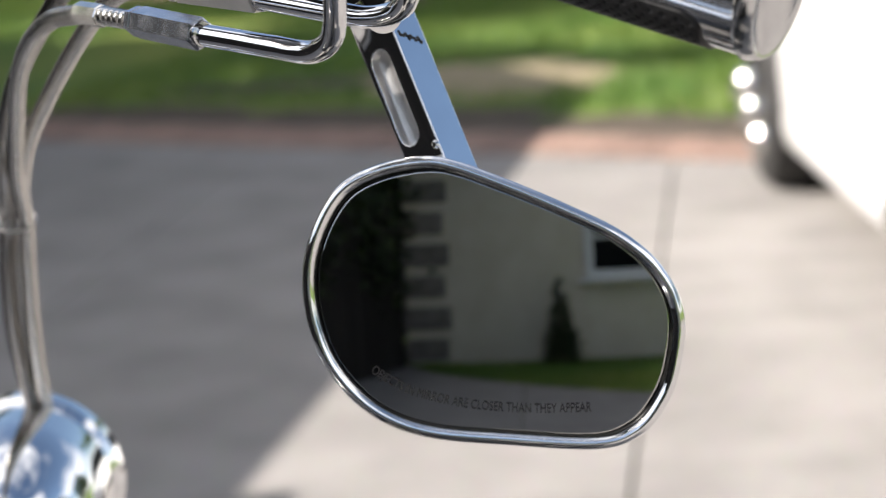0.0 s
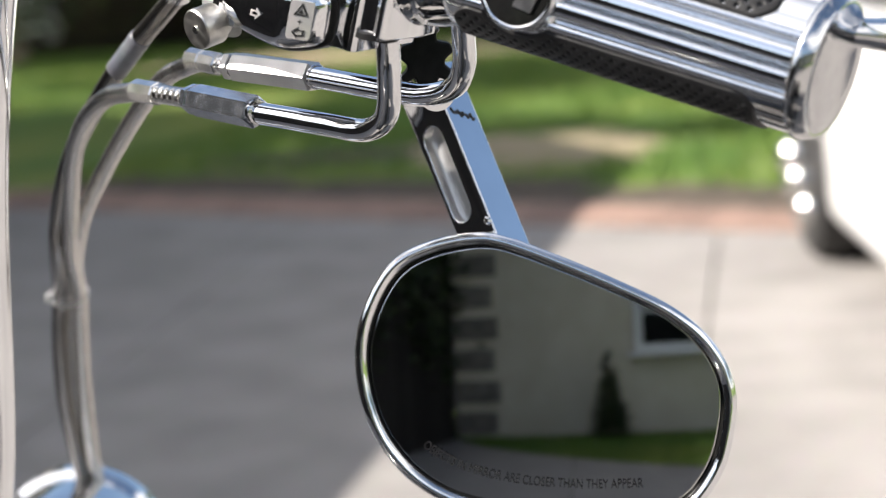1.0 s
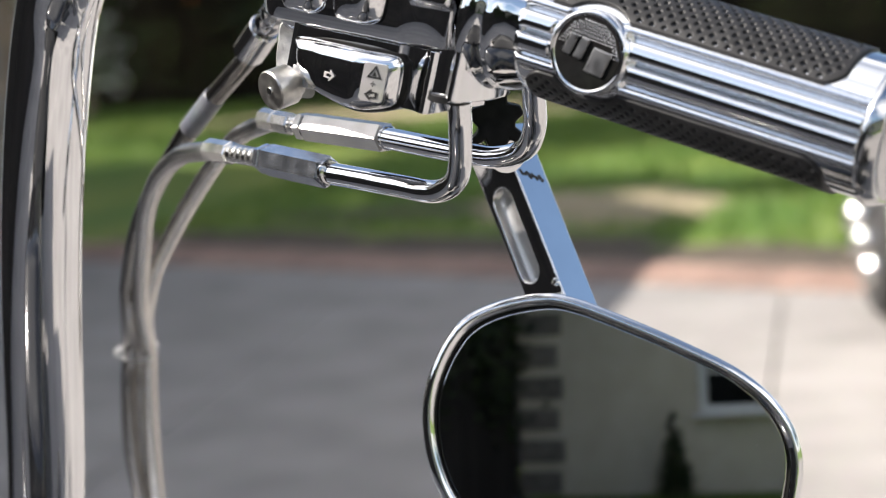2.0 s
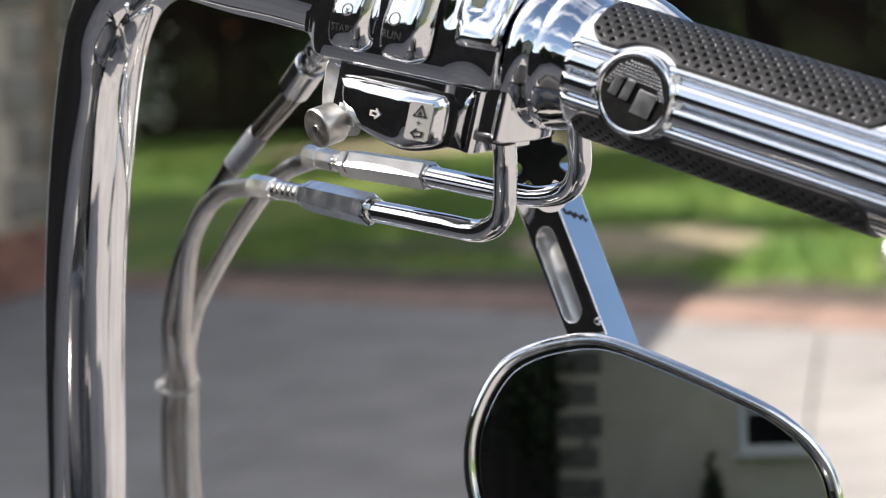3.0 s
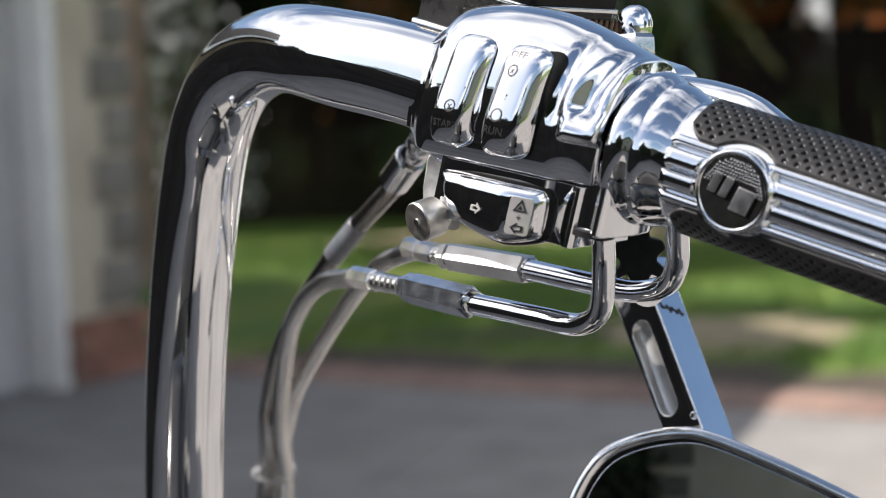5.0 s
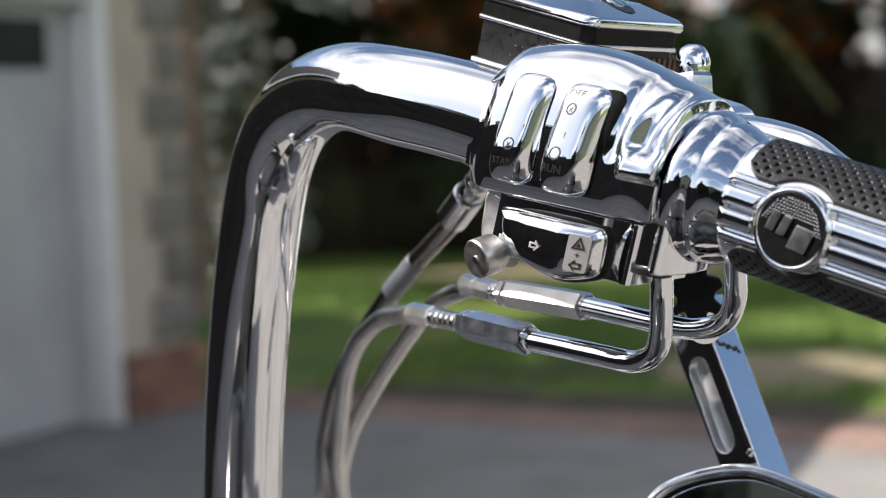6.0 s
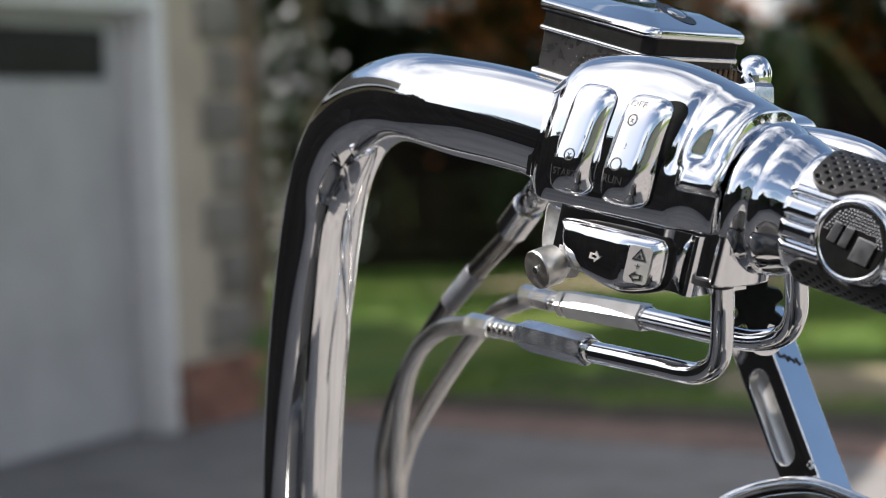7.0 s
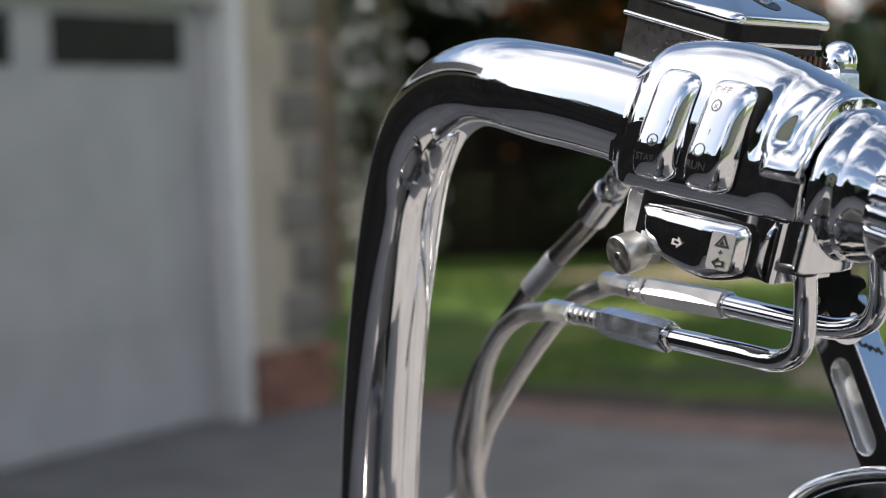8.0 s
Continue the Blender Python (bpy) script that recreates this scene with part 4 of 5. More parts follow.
    cable = part("master_hose", sweep(hc, 0.0042, 24, 10), HOSE_DARK, BIKE, "clear-coated dark braided hose")
    sleeve((-0.1059, 0.9121, 1.4020), (-0.0982, 0.8967, 1.4106), 0.0056, cable, CHROME_WORN, "ferrule", 2)
    sleeve((-0.1162, 0.9281, 1.3908), (-0.1073, 0.9149, 1.4006), 0.0066, cable, CHROME_WORN, "crimp", 0)
    sleeve((-0.1474, 0.9647, 1.3591), (-0.1339, 0.9495, 1.3730), 0.0046, cable, LENS_SLEEVE, "heat_shrink", 0)
    tie = part("cable_tie", ring(1, 0.06), NYLON, BIKE, "clear nylon cable tie round the hoses", m=Matrix.Translation((-0.2086, 1.1527, 1.2381)) @ Matrix.Rotation(radians(30), 4, "X") @ Matrix.Diagonal((0.0098, 0.0090, 0.0080, 1)))
    part("tie_head", rbox(0.0052, 0.005, 0.0048, 0.001, 2, (-0.2158, 1.1425, 1.2387)), NYLON, tie)


brake_lines()


# ---- mirror ----
MIR_C = Vector((0.018, 0.86, 1.24))
MIR_N = Vector((-0.096, -0.992, 0.083)).normalized()
MIR_R = 1.2
MIR_X = Vector((0.9953, -0.0963, 0.0)).normalized()
MIR = Matrix((MIR_X, MIR_N.cross(MIR_X), MIR_N)).transposed().to_4x4()
MIR.translation = MIR_C
# teardrop outline, millimetres in the glass plane
OUTLINE = [(-70.2, 16.7), (-64.9, 33.4), (-55.6, 46.6), (-42.5, 53.2), (-25.5, 55.9), (-13, 53.8), (7.3, 45.2), (27.6, 35.4), (47.8, 24), (61.6, 10.3), (68, -6.7), (65.3, -27.6), (59, -41), (50, -50.0), (35.4, -53.9), (2, -50.8), (-28.5, -46.6),
           (-48.5, -37.4), (-62.6, -21.6), (-69.4, -3.0)]


def mirror():
    loop = [Vector((x, y, 0)) * 0.001 for x, y in OUTLINE]
    fine = spline(loop, 6, True)
    dome = lambda x, y: -(x * x + y * y) / (2 * MIR_R)
    shell_rings = []
    for k, (s, z) in enumerate(((1.0, -0.001), (1.015, -0.004), (1.0, -0.010), (0.93, -0.017), (0.75, -0.025), (0.45, -0.031), (0.05, -0.033))):
        shell_rings.append((s, z))
    shell = sheet(lambda q, p: (p.x * q[0], p.y * q[0], q[1] + dome(p.x, p.y)), shell_rings, fine, True, True)
    mir = part("mirror", shell, CHROME, BIKE, "teardrop chrome mirror with dark convex glass", m=MIR)
    rim = [Vector((p.x * 0.985, p.y * 0.98, dome(p.x, p.y) + 0.0008)) for p in fine]
    part("rim", sweep(rim, 0.0024, 16, 1, True, False), CHROME, mir, "polished chrome rim", m=MIR)
    inner = [Vector((p.x * 0.958, p.y * 0.943, dome(p.x, p.y) + 0.0004)) for p in fine]
    part("gasket", sweep(inner, 0.0011, 10, 1, True, False), BADGE_BLACK, mir, m=MIR)
    radii = [0.955 * k / 30 for k in range(31)]
    radii[0] = 0.002
    part("glass", sheet(lambda s, p: (p.x * s, p.y * s * 0.985, dome(p.x * s, p.y * s)), radii, fine, True, True), MIRROR_GLASS, mir, "dark tinted convex glass", m=MIR)
    me = writing("OBJECTS IN MIRROR ARE CLOSER THAN THEY APPEAR", 5.0, 84)
    track = spline([(-47.3, -21.3, 0), (-38.5, -27.4, 0), (-29.7, -31.5, 0), (-11.3, -36.2, 0), (11.1, -38.8, 0), (33.3, -39.4, 0)], 30)
    acc = [0.0]
    for a, b in zip(track[:-1], track[1:]):
        acc.append(acc[-1] + (b - a).length)
    for v in me.vertices:
        s = (v.co.x + 42) / 84 * acc[-1]
        i = max(0, min(len(track) - 2, int(np.searchsorted(acc, s)) - 1))
        d = (track[i + 1] - track[i]).normalized()
        p = track[i] + d * (s - acc[i]) + Vector((-d.y, d.x, 0)) * v.co.y
        x, y = p.x * 0.001, p.y * 0.001
        v.co = (x, y, dome(x, y) + 0.0005)
    part("lettering", me, ETCHED, mir, "dark grey etched warning lettering", m=MIR)

    rnd = random.Random(17)
    specks = []
    while len(specks) < 60:
        x, y = rnd.uniform(-0.06, 0.06), rnd.uniform(-0.045, 0.045)
        if math.hypot(x / 0.058, y / 0.043) < 0.95:
            specks.append((x, y, rnd.uniform(0.00004, 0.00011)))
    part("dust_specks", flakes(specks, lambda x, y: dome(x, y) + 0.00025), DUST, mir, "pale dust specks", m=MIR, kind="stuff")

    # arm: square billet stem with a slot
    top, bot = Vector((-0.0192, 0.9110, 1.3545)), Vector((0.0054, 0.8850, 1.2810))
    ax = (bot - top)
    length = ax.length
    ax.normalize()
    to_eye = (Vector((0, 0, 1.42)) - top).normalized()
    to_eye = (to_eye - ax * to_eye.dot(ax)).normalized()
    side = ax.cross(to_eye)
    if side.x < 0:
        side = -side
    n1 = (to_eye - side * 0.9).normalized()
    m = Matrix((ax, n1.cross(ax), n1)).transposed().to_4x4()
    flip = 1 if (n1.cross(ax)).dot(side) > 0 else -1
    m.translation = top
    hw = 0.0085
    wide = hw + 0.0032
    out = [(0, -wide if flip > 0 else -hw), (length, -hw * 1.1), (length, hw * 1.1), (0, hw if flip > 0 else wide)]
    off = -0.0030 * flip
    slot = []
    for cx, a0 in ((0.0560, -90), (0.0270, 90)):
        for k in range(9):
            a = radians(a0 + 180 * k / 8)
            slot.append((cx + 0.0050 * math.cos(a), off + 0.0050 * math.sin(a)))
    arm = part("mirror_arm", prism(out, 0.0158, 0.0006, [slot]), CHROME, mir, "square billet chrome arm with a slot", m=m @ Matrix.Translation((0, 0, -0.0074)))
    # pocket floor, engraved flourish on the side face, set screw near the foot
    floor = sheet(lambda q, v: (q, off + 0.0053 * v, -0.0016 + 0.0012 * v * v), [0.0212, 0.03, 0.045, 0.0618], [-1 + k / 8 for k in range(17)])
    part("pocket_floor", floor, NUT_STEEL, arm, m=m @ Matrix.Translation((0, 0, 0.0050)))
    out_y = hw * 1.04
    wave = [(0.0245 + 0.0015 * math.sin(k * 2.1) * math.sin(k * 0.5 + 0.4) - 0.0003 * k, out_y * flip, -0.0048 + 0.0105 * k / 14) for k in range(15)]
    part("engraving", sweep(wave, 0.00042, 8, 4), INK, arm, "dark engraved flourish", m=m)
    part("set_screw", lathe([(-0.001, 0.0017), (0.0006, 0.0017), (0.0013, 0.0011), (0.0015, 0.0001)], 20), CHROME, arm, m=m @ Matrix.Translation((length * 0.80, flip * hw * 0.88, 0.0080)) @ Matrix.Rotation(radians(-90), 4, "Y"))
    # black star knob on a ribbed stem under the housing
    star = [(-4.0, 19), (-4.0, 8.0), (-8.6, 6.6), (-9.8, 3), (-6.6, 0), (-6.8, -2), (-9.8, -4.5), (-8.6, -7.0), (-4.2, -4.6), (-2.8, -8), (3, -8), (4.2, -4.8), (8.8, -7), (9.8, -3.5), (6.4, -0.5), (6.6, 1.5), (9.8, 4.0), (8.6, 7.0), (4.0, 8.0), (4.0, 19)]
    km = axes(Vector((-0.0183, 0.8286, 1.3635)), (0.998, 0.05, -0.02), (0, 0, 1)) @ Matrix.Scale(0.001, 4)
    knob = part("star_knob", prism(star, 11, 0.9), BADGE_BLACK, BIKE, "black star knob under the housing", m=km @ Matrix.Rotation(radians(90), 4, "X") @ Matrix.Translation((0, 0, -5.5)))
    for z in (11.5, 14.5, 17.5):
        part("stem_rib", ring(4.4, 0.9), BADGE_BLACK, knob, m=km @ Matrix.Translation((0, 0, z)))
    part("mirror_stud", sweep([(-0.0155, 0.838, 1.352), (-0.0170, 0.860, 1.354), (-0.0200, 0.899, 1.354)], 0.0066, 24), CHROME, mir)


mirror()

# ---- auxiliary lamp beside the fork ----
LAMP = axes(Vector((-0.2335, 1.215, 1.0755)), (0.05, 1, 0.05), (0, 0, 1))
pod = part("auxiliary_lamp", lathe([(-0.075 * math.cos(k * math.pi / 48) + 0.0, 0.0005 + 0.0470 * math.sin(k * math.pi / 48)) for k in range(25)] + [(0.030, 0.047), (0.034, 0.050), (0.044, 0.050), (0.046, 0.045), (0.046, 0.0005)], 64), CHROME, BIKE, "round chrome auxiliary lamp shell", m=LAMP)
part("lamp_bracket", sweep([(-0.2335, 1.215, 1.03), (-0.240, 1.16, 0.985), (-0.27, 1.10, 0.955)], 0.012, 16), CHROME, pod)


# ---- garage ----
G_O = Vector((-2.95, 11.38, 0))
G_E = Vector((-0.276, -0.961, 0)).normalized()
G_N = Vector((0.961, -0.276, 0)).normalized()
# axes: x along the wall towards the street side, y into the building, z up
GAR = Matrix((G_E, -G_N, Vector((0, 0, 1)))).transposed().to_4x4()
GAR.translation = G_O


def block(x0, x1, y0, y1, z0, z1, bevel=0.0):
    return rbox(x1 - x0, y1 - y0, z1 - z0, bevel, 2, ((x0 + x1) / 2, (y0 + y1) / 2, (z0 + z1) / 2))


def garage():
    g = thing("garage", GAR, "cream stucco garage with white sectional door and stone quoins", "garage")
    part("wall", block(-0.72, 0, 0, 0.22, 0.0, 2.95), STUCCO, g, "cream stucco pier", m=GAR)
    part("wall", block(0, 4.49, 0, 0.22, 2.16, 2.95), STUCCO, g, m=GAR)
    part("wall", block(4.49, 10.0, 0, 0.22, 0.0, 2.95), STUCCO, g, m=GAR)
    part("wall", block(-0.72, -0.50, 0.222, 6.0, 0.0, 2.95), STUCCO, g, m=GAR)
    part("wall", block(9.78, 10.0, 0.222, 6.0, 0.0, 2.95), STUCCO, g, m=GAR)
    part("wall", block(-0.72, 10.0, 6.002, 6.2, 0.0, 2.95), STUCCO, g, m=GAR)
    part("door_trim", block(0.002, 0.09, -0.012, 0.20, 0.0, 2.158, 0.004), TRIM_PAINT, g, "white painted jamb", m=GAR)
    part("door_trim", block(4.40, 4.488, -0.012, 0.20, 0.0, 2.158, 0.004), TRIM_PAINT, g, m=GAR)
    part("door_trim", block(0.092, 4.398, -0.012, 0.20, 2.07, 2.158, 0.004), TRIM_PAINT, g, m=GAR)
    door = part("garage_door", block(0.092, 4.398, 0.180, 0.215, 0.012, 2.068), SHADED_WHITE_PAINT, g, "white sectional garage door, paint darkened for shade", m=GAR)
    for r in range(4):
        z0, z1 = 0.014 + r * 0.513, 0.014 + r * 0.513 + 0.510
        part("door_section", block(0.094, 4.396, 0.158, 0.181, z0, z1), SHADED_WHITE_PAINT, door, m=GAR)
    for k in range(3):
        x0 = 0.285 + k * 1.40
        part("window_frame", prism(rounded_rect(1.18, 0.31, 0.02), 0.010, 0.003, [rounded_rect(1.108, 0.245, 0.01)]), SHADED_WHITE_PAINT, door, m=GAR @ Matrix.Translation((x0 + 0.56, 0.159, 1.868)) @ Matrix.Rotation(radians(90), 4, "X"))
        part("pane", block(x0 + 0.006, x0 + 1.114, 0.1515, 0.157, 1.744, 1.992), DARK_GLASS, door, "dark glass pane", m=GAR)
    # brick base of the pier
    base = part("brick_base", block(-0.735, -0.005, -0.035, 0.0, 0.0, 0.325), MORTAR_DARK, g, "red brick base course", m=GAR)
    proto = rbox(0.205, 0.05, 0.062, 0.004, 1)
    proto.materials.append(BRICK)
    for r in range(4):
        for k in range(4):
            x = -0.64 + k * 0.215 - (0.09 if r % 2 else 0)
            if x > -0.08:
                continue
            b = new("brick", proto)
            b.parent = base
            b.matrix_parent_inverse = Matrix.Identity(4)
            b.matrix_basis = GAR @ Matrix.Translation((x, -0.022, 0.045 + r * 0.078))
    for r in range(10):
        long = r % 2 == 0
        z = 0.36 + r * 0.262
        part("quoin", block(-0.745, -0.34 if long else -0.46, -0.028, 0.14, z, z + 0.232, 0.012), QUOIN, g, "grey quoin stone", m=GAR)
    # unseen roof, eave set a little askew of the wall to shade the drive
    def eave(y, z, back=0.0):
        return Vector((-3.80 + 0.178 * (y - 4.51), y, z)) - G_N * back
    # ridge height chosen for the shade it casts and its dark reflection
    y0, y1 = 11.95, 1.6
    verts = [eave(y0, 2.80), eave(y1, 2.80), eave(y1, 5.25, 3.4), eave(y0, 5.25, 3.4), eave(y0, 2.92), eave(y1, 2.92), eave(y1, 5.37, 3.4), eave(y0, 5.37, 3.4)]
    faces = [(0, 1, 2, 3), (7, 6, 5, 4), (0, 4, 5, 1), (1, 5, 6, 2), (2, 6, 7, 3), (3, 7, 4, 0)]
    part("roof", raw(verts, faces, False), ROOF, g, "shingled roof")
    verts = [eave(y0, 5.25, 3.4), eave(y1, 5.25, 3.4), eave(y1, 2.9, 7.2), eave(y0, 2.9, 7.2), eave(y0, 5.37, 3.41), eave(y1, 5.37, 3.41), eave(y1, 3.02, 7.2), eave(y0, 3.02, 7.2)]
    part("roof_slope", raw(verts, faces, False), ROOF, g)
    verts = [eave(y0, 2.78, -0.005), eave(y1, 2.78, -0.005), eave(y1, 2.925, -0.005), eave(y0, 2.925, -0.005), eave(y0, 2.78, -0.03), eave(y1, 2.78, -0.03), eave(y1, 2.925, -0.03), eave(y0, 2.925, -0.03)]
    part("fascia", raw(verts, faces, False), TRIM_PAINT, g)
    return g


garage()


# ---- parked white car ----
def car():
    c = thing("car", (2.1, 7.1, 0), "glossy white parked car with chrome wheels on the drive", "car")
    xs = [(4.75, 0.30, 0.80, 1.0), (4.9, 0.16, 0.86, 0.99), (5.6, 0.13, 0.91, 1.005), (7.0, 0.12, 0.94, 1.01), (8.4, 0.12, 0.93, 1.01), (8.95, 0.13, 0.91, 1.005), (9.2, 0.18, 0.86, 0.98), (9.38, 0.34, 0.78, 0.92)]

    def section(p, a):
        y, zb, zt, k = p
        ca, sa = math.cos(a), math.sin(a)
        ex = 0.86 * k * math.copysign(abs(ca) ** 0.22, ca)
        ez = (zt + zb) / 2 + (zt - zb) / 2 * math.copysign(abs(sa) ** 0.22, sa)
        return (2.095 + ex, y, ez)
    ang = [2 * math.pi * k / 48 for k in range(48)]
    body = part("body", sheet(section, [tuple(np.array(xs[i]) * (1 - f) + np.array(xs[i + 1]) * f) for i in range(len(xs) - 1) for f in (0, 0.25, 0.5, 0.75)] + [xs[-1]], ang, True, True), CAR_WHITE, c, "white painted body")
    cabin = [(5.3, 0.90, 0.95, 0.80), (5.9, 0.90, 1.42, 0.80), (6.6, 0.90, 1.46, 0.80), (7.4, 0.90, 1.42, 0.80), (8.3, 0.90, 0.95, 0.82)]
    part("cabin", sheet(section, cabin, ang, True, True), DARK_GLASS, c, "dark glazed cabin")
    part("roof_panel", prism(rounded_rect(1.16, 1.5, 0.15), 0.04, 0.012), CAR_WHITE, c, m=Matrix.Translation((2.095, 6.7, 1.435)))
    for y in (8.62, 5.75):
        for s in (-1, 1):
            m = Matrix.Translation((2.03 + s * 0.80, y, 0.325)) @ Matrix.Rotation(radians(180 if s < 0 else 0), 4, "Z")
            wheel = part("wheel", lathe([(-0.20, 0.20), (-0.20, 0.29), (-0.17, 0.32), (-0.03, 0.325), (0.02, 0.315), (0.045, 0.285), (0.05, 0.235), (0.02, 0.225)], 64), TYRE, c, "black tyre with chrome rim", m=m)
            part("rim", lathe([(-0.16, 0.21), (0.030, 0.252), (0.040, 0.252), (0.042, 0.244), (0.020, 0.225), (0.012, 0.17), (0.016, 0.10), (0.028, 0.08), (0.034, 0.03), (0.035, 0.0005)], 64), CHROME_WORN, wheel, "polished chrome wheel cover", m=m)
            # domes added to the wheel cover to catch sun glints
            for px, rz in ((0.057, 0.045), (0.038, -0.045), (0.012, -0.155)):
                dome = lathe([(-0.02, 0.070)] + [(0.075 * math.sin(q * math.pi / 20), 0.0002 + 0.075 * math.cos(q * math.pi / 20)) for q in range(11)], 32)
                part("cap", dome, SATIN, wheel, m=m @ Matrix.Translation((px, -0.054, rz)))
    return c


car()


# ---- brick edging between drive and lawn ----
def brick_edging():
    e = thing("brick_edging", (0, 10.4, 0), "soldier course of red bricks along the lawn", "edging", kind="structure")
    d = Vector((1, -0.70, 0)).normalized()
    n = Vector((0.70, 1, 0)).normalized()
    start = Vector((-2.75, edge_y(-2.75), 0))
    L = 9.0
    m = Matrix((d, n, Vector((0, 0, 1)))).transposed().to_4x4()
    m.translation = start
    part("mortar_bed", block(-0.05, L, 0.012, 0.56, -0.07, -0.008), MORTAR, e, m=m)
    proto = rbox(0.098, 0.215, 0.06, 0.005, 1)
    proto.materials.append(PAVER)
    for r in range(2):
        k = 0
        while k * 0.108 < L:
            b = new("brick", proto)
            b.parent = e
            b.matrix_parent_inverse = Matrix.Translation((0, -10.4, 0))
            b.matrix_basis = m @ Matrix.Translation((k * 0.108 + 0.05, 0.135 + r * 0.285, -0.022 + random.uniform(-0.004, 0.004))) @ Matrix.Rotation(random.uniform(-0.02, 0.02), 4, "Z")
            k += 1
    return e


# ---- fence, shrubs and trees ----
def fence():
    f = thing("fence", (0, 25, 0), "brown wooden board fence behind the lawn, darkened for deep shade", "fence")
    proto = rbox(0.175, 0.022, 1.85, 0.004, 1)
    proto.materials.append(SHADED_FENCE)
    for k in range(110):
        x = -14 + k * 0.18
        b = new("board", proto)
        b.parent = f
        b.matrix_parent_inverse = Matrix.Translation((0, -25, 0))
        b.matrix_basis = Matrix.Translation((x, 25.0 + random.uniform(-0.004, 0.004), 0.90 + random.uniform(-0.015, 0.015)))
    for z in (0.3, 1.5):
        part("rail", block(-14.1, 5.8, 25.015, 25.06, z, z + 0.09), SHADED_FENCE, f)
    return f


# added out of view: darkens left reflections, casts the near shadow edge
def added_side_fence():
    f = thing("fence", (-3.4, -0.4, 0), "added dark board fence along the drive, out of view", "fence")
    run = axes(Vector((-2.76, 4.55, 0)), (-0.175, -0.985, 0), (0, 0, 1))
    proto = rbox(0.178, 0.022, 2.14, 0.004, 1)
    proto.materials.append(DARK_BOARDS)
    for k in range(34):
        b = new("board", proto)
        b.parent = f
        b.matrix_parent_inverse = Matrix.Translation((3.4, 0.4, 0))
        b.matrix_basis = run @ Matrix.Translation((k * 0.18, random.uniform(-0.004, 0.004), 1.05 + random.uniform(-0.012, 0.012)))
    for z in (0.3, 1.6):
        part("rail", block(-0.08, 5.85, -0.06, -0.016, z, z + 0.09), DARK_BOARDS, f, m=run)
    return f


# fence added behind the camera to keep mirror and chrome reflections dark
def added_back_fence():
    f = thing("fence", (-3.1, -5.4, 0), "added tall dark board fence beside the back drive", "fence")
    run = axes(Vector((-3.80, -1.40, 0)), (0.060, -0.9987, 0), (0, 0, 1))
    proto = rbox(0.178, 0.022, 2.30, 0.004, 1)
    proto.materials.append(DARK_BOARDS)
    for k in range(53):
        b = new("board", proto)
        b.parent = f
        b.matrix_parent_inverse = Matrix.Translation((3.1, 5.4, 0))
        b.matrix_basis = run @ Matrix.Translation((k * 0.18, random.uniform(-0.004, 0.004), 1.13 + random.uniform(-0.012, 0.012)))
    for z in (0.3, 1.9):
        part("rail", block(-0.08, 9.45, -0.06, -0.016, z, z + 0.09), DARK_BOARDS, f, m=run)
    return f


def leaf_cloud(clumps, count, size, seed, droop=0.0):
    """Many small folded leaves round the clump centres (x, y, z, radius)."""
    rnd = random.Random(seed)
    verts, faces = [], []
    total = sum(c[3] ** 2 for c in clumps)
    for cx, cy, cz, cr in clumps:
        for _ in range(int(count * cr * cr / total)):
            d = Vector((rnd.gauss(0, 1), rnd.gauss(0, 1), rnd.gauss(0, 1))).normalized()
            p = Vector((cx, cy, cz)) + d * cr * (0.45 + 0.6 * rnd.random()) * (0.8 + 0.4 * noise.noise(d * 2.3 + Vector((cx, cy, cz))))
            a = Vector((rnd.gauss(0, 1), rnd.gauss(0, 1), rnd.gauss(0, 0.6) - droop)).normalized()
            b = a.cross(Vector((rnd.gauss(0, 1), rnd.gauss(0, 1), rnd.gauss(0, 1)))).normalized()
            s = size * (0.6 + 0.8 * rnd.random())
            k = len(verts)
            n = a.cross(b)
            verts += [p, p + a * s * 0.5 + b * s * 0.24 + n * s * 0.06, p + a * s, p + a * s * 0.5 - b * s * 0.24 + n * s * 0.06]
            faces += [(k, k + 1, k + 2), (k, k + 2, k + 3)]
    return raw(verts, faces, False)


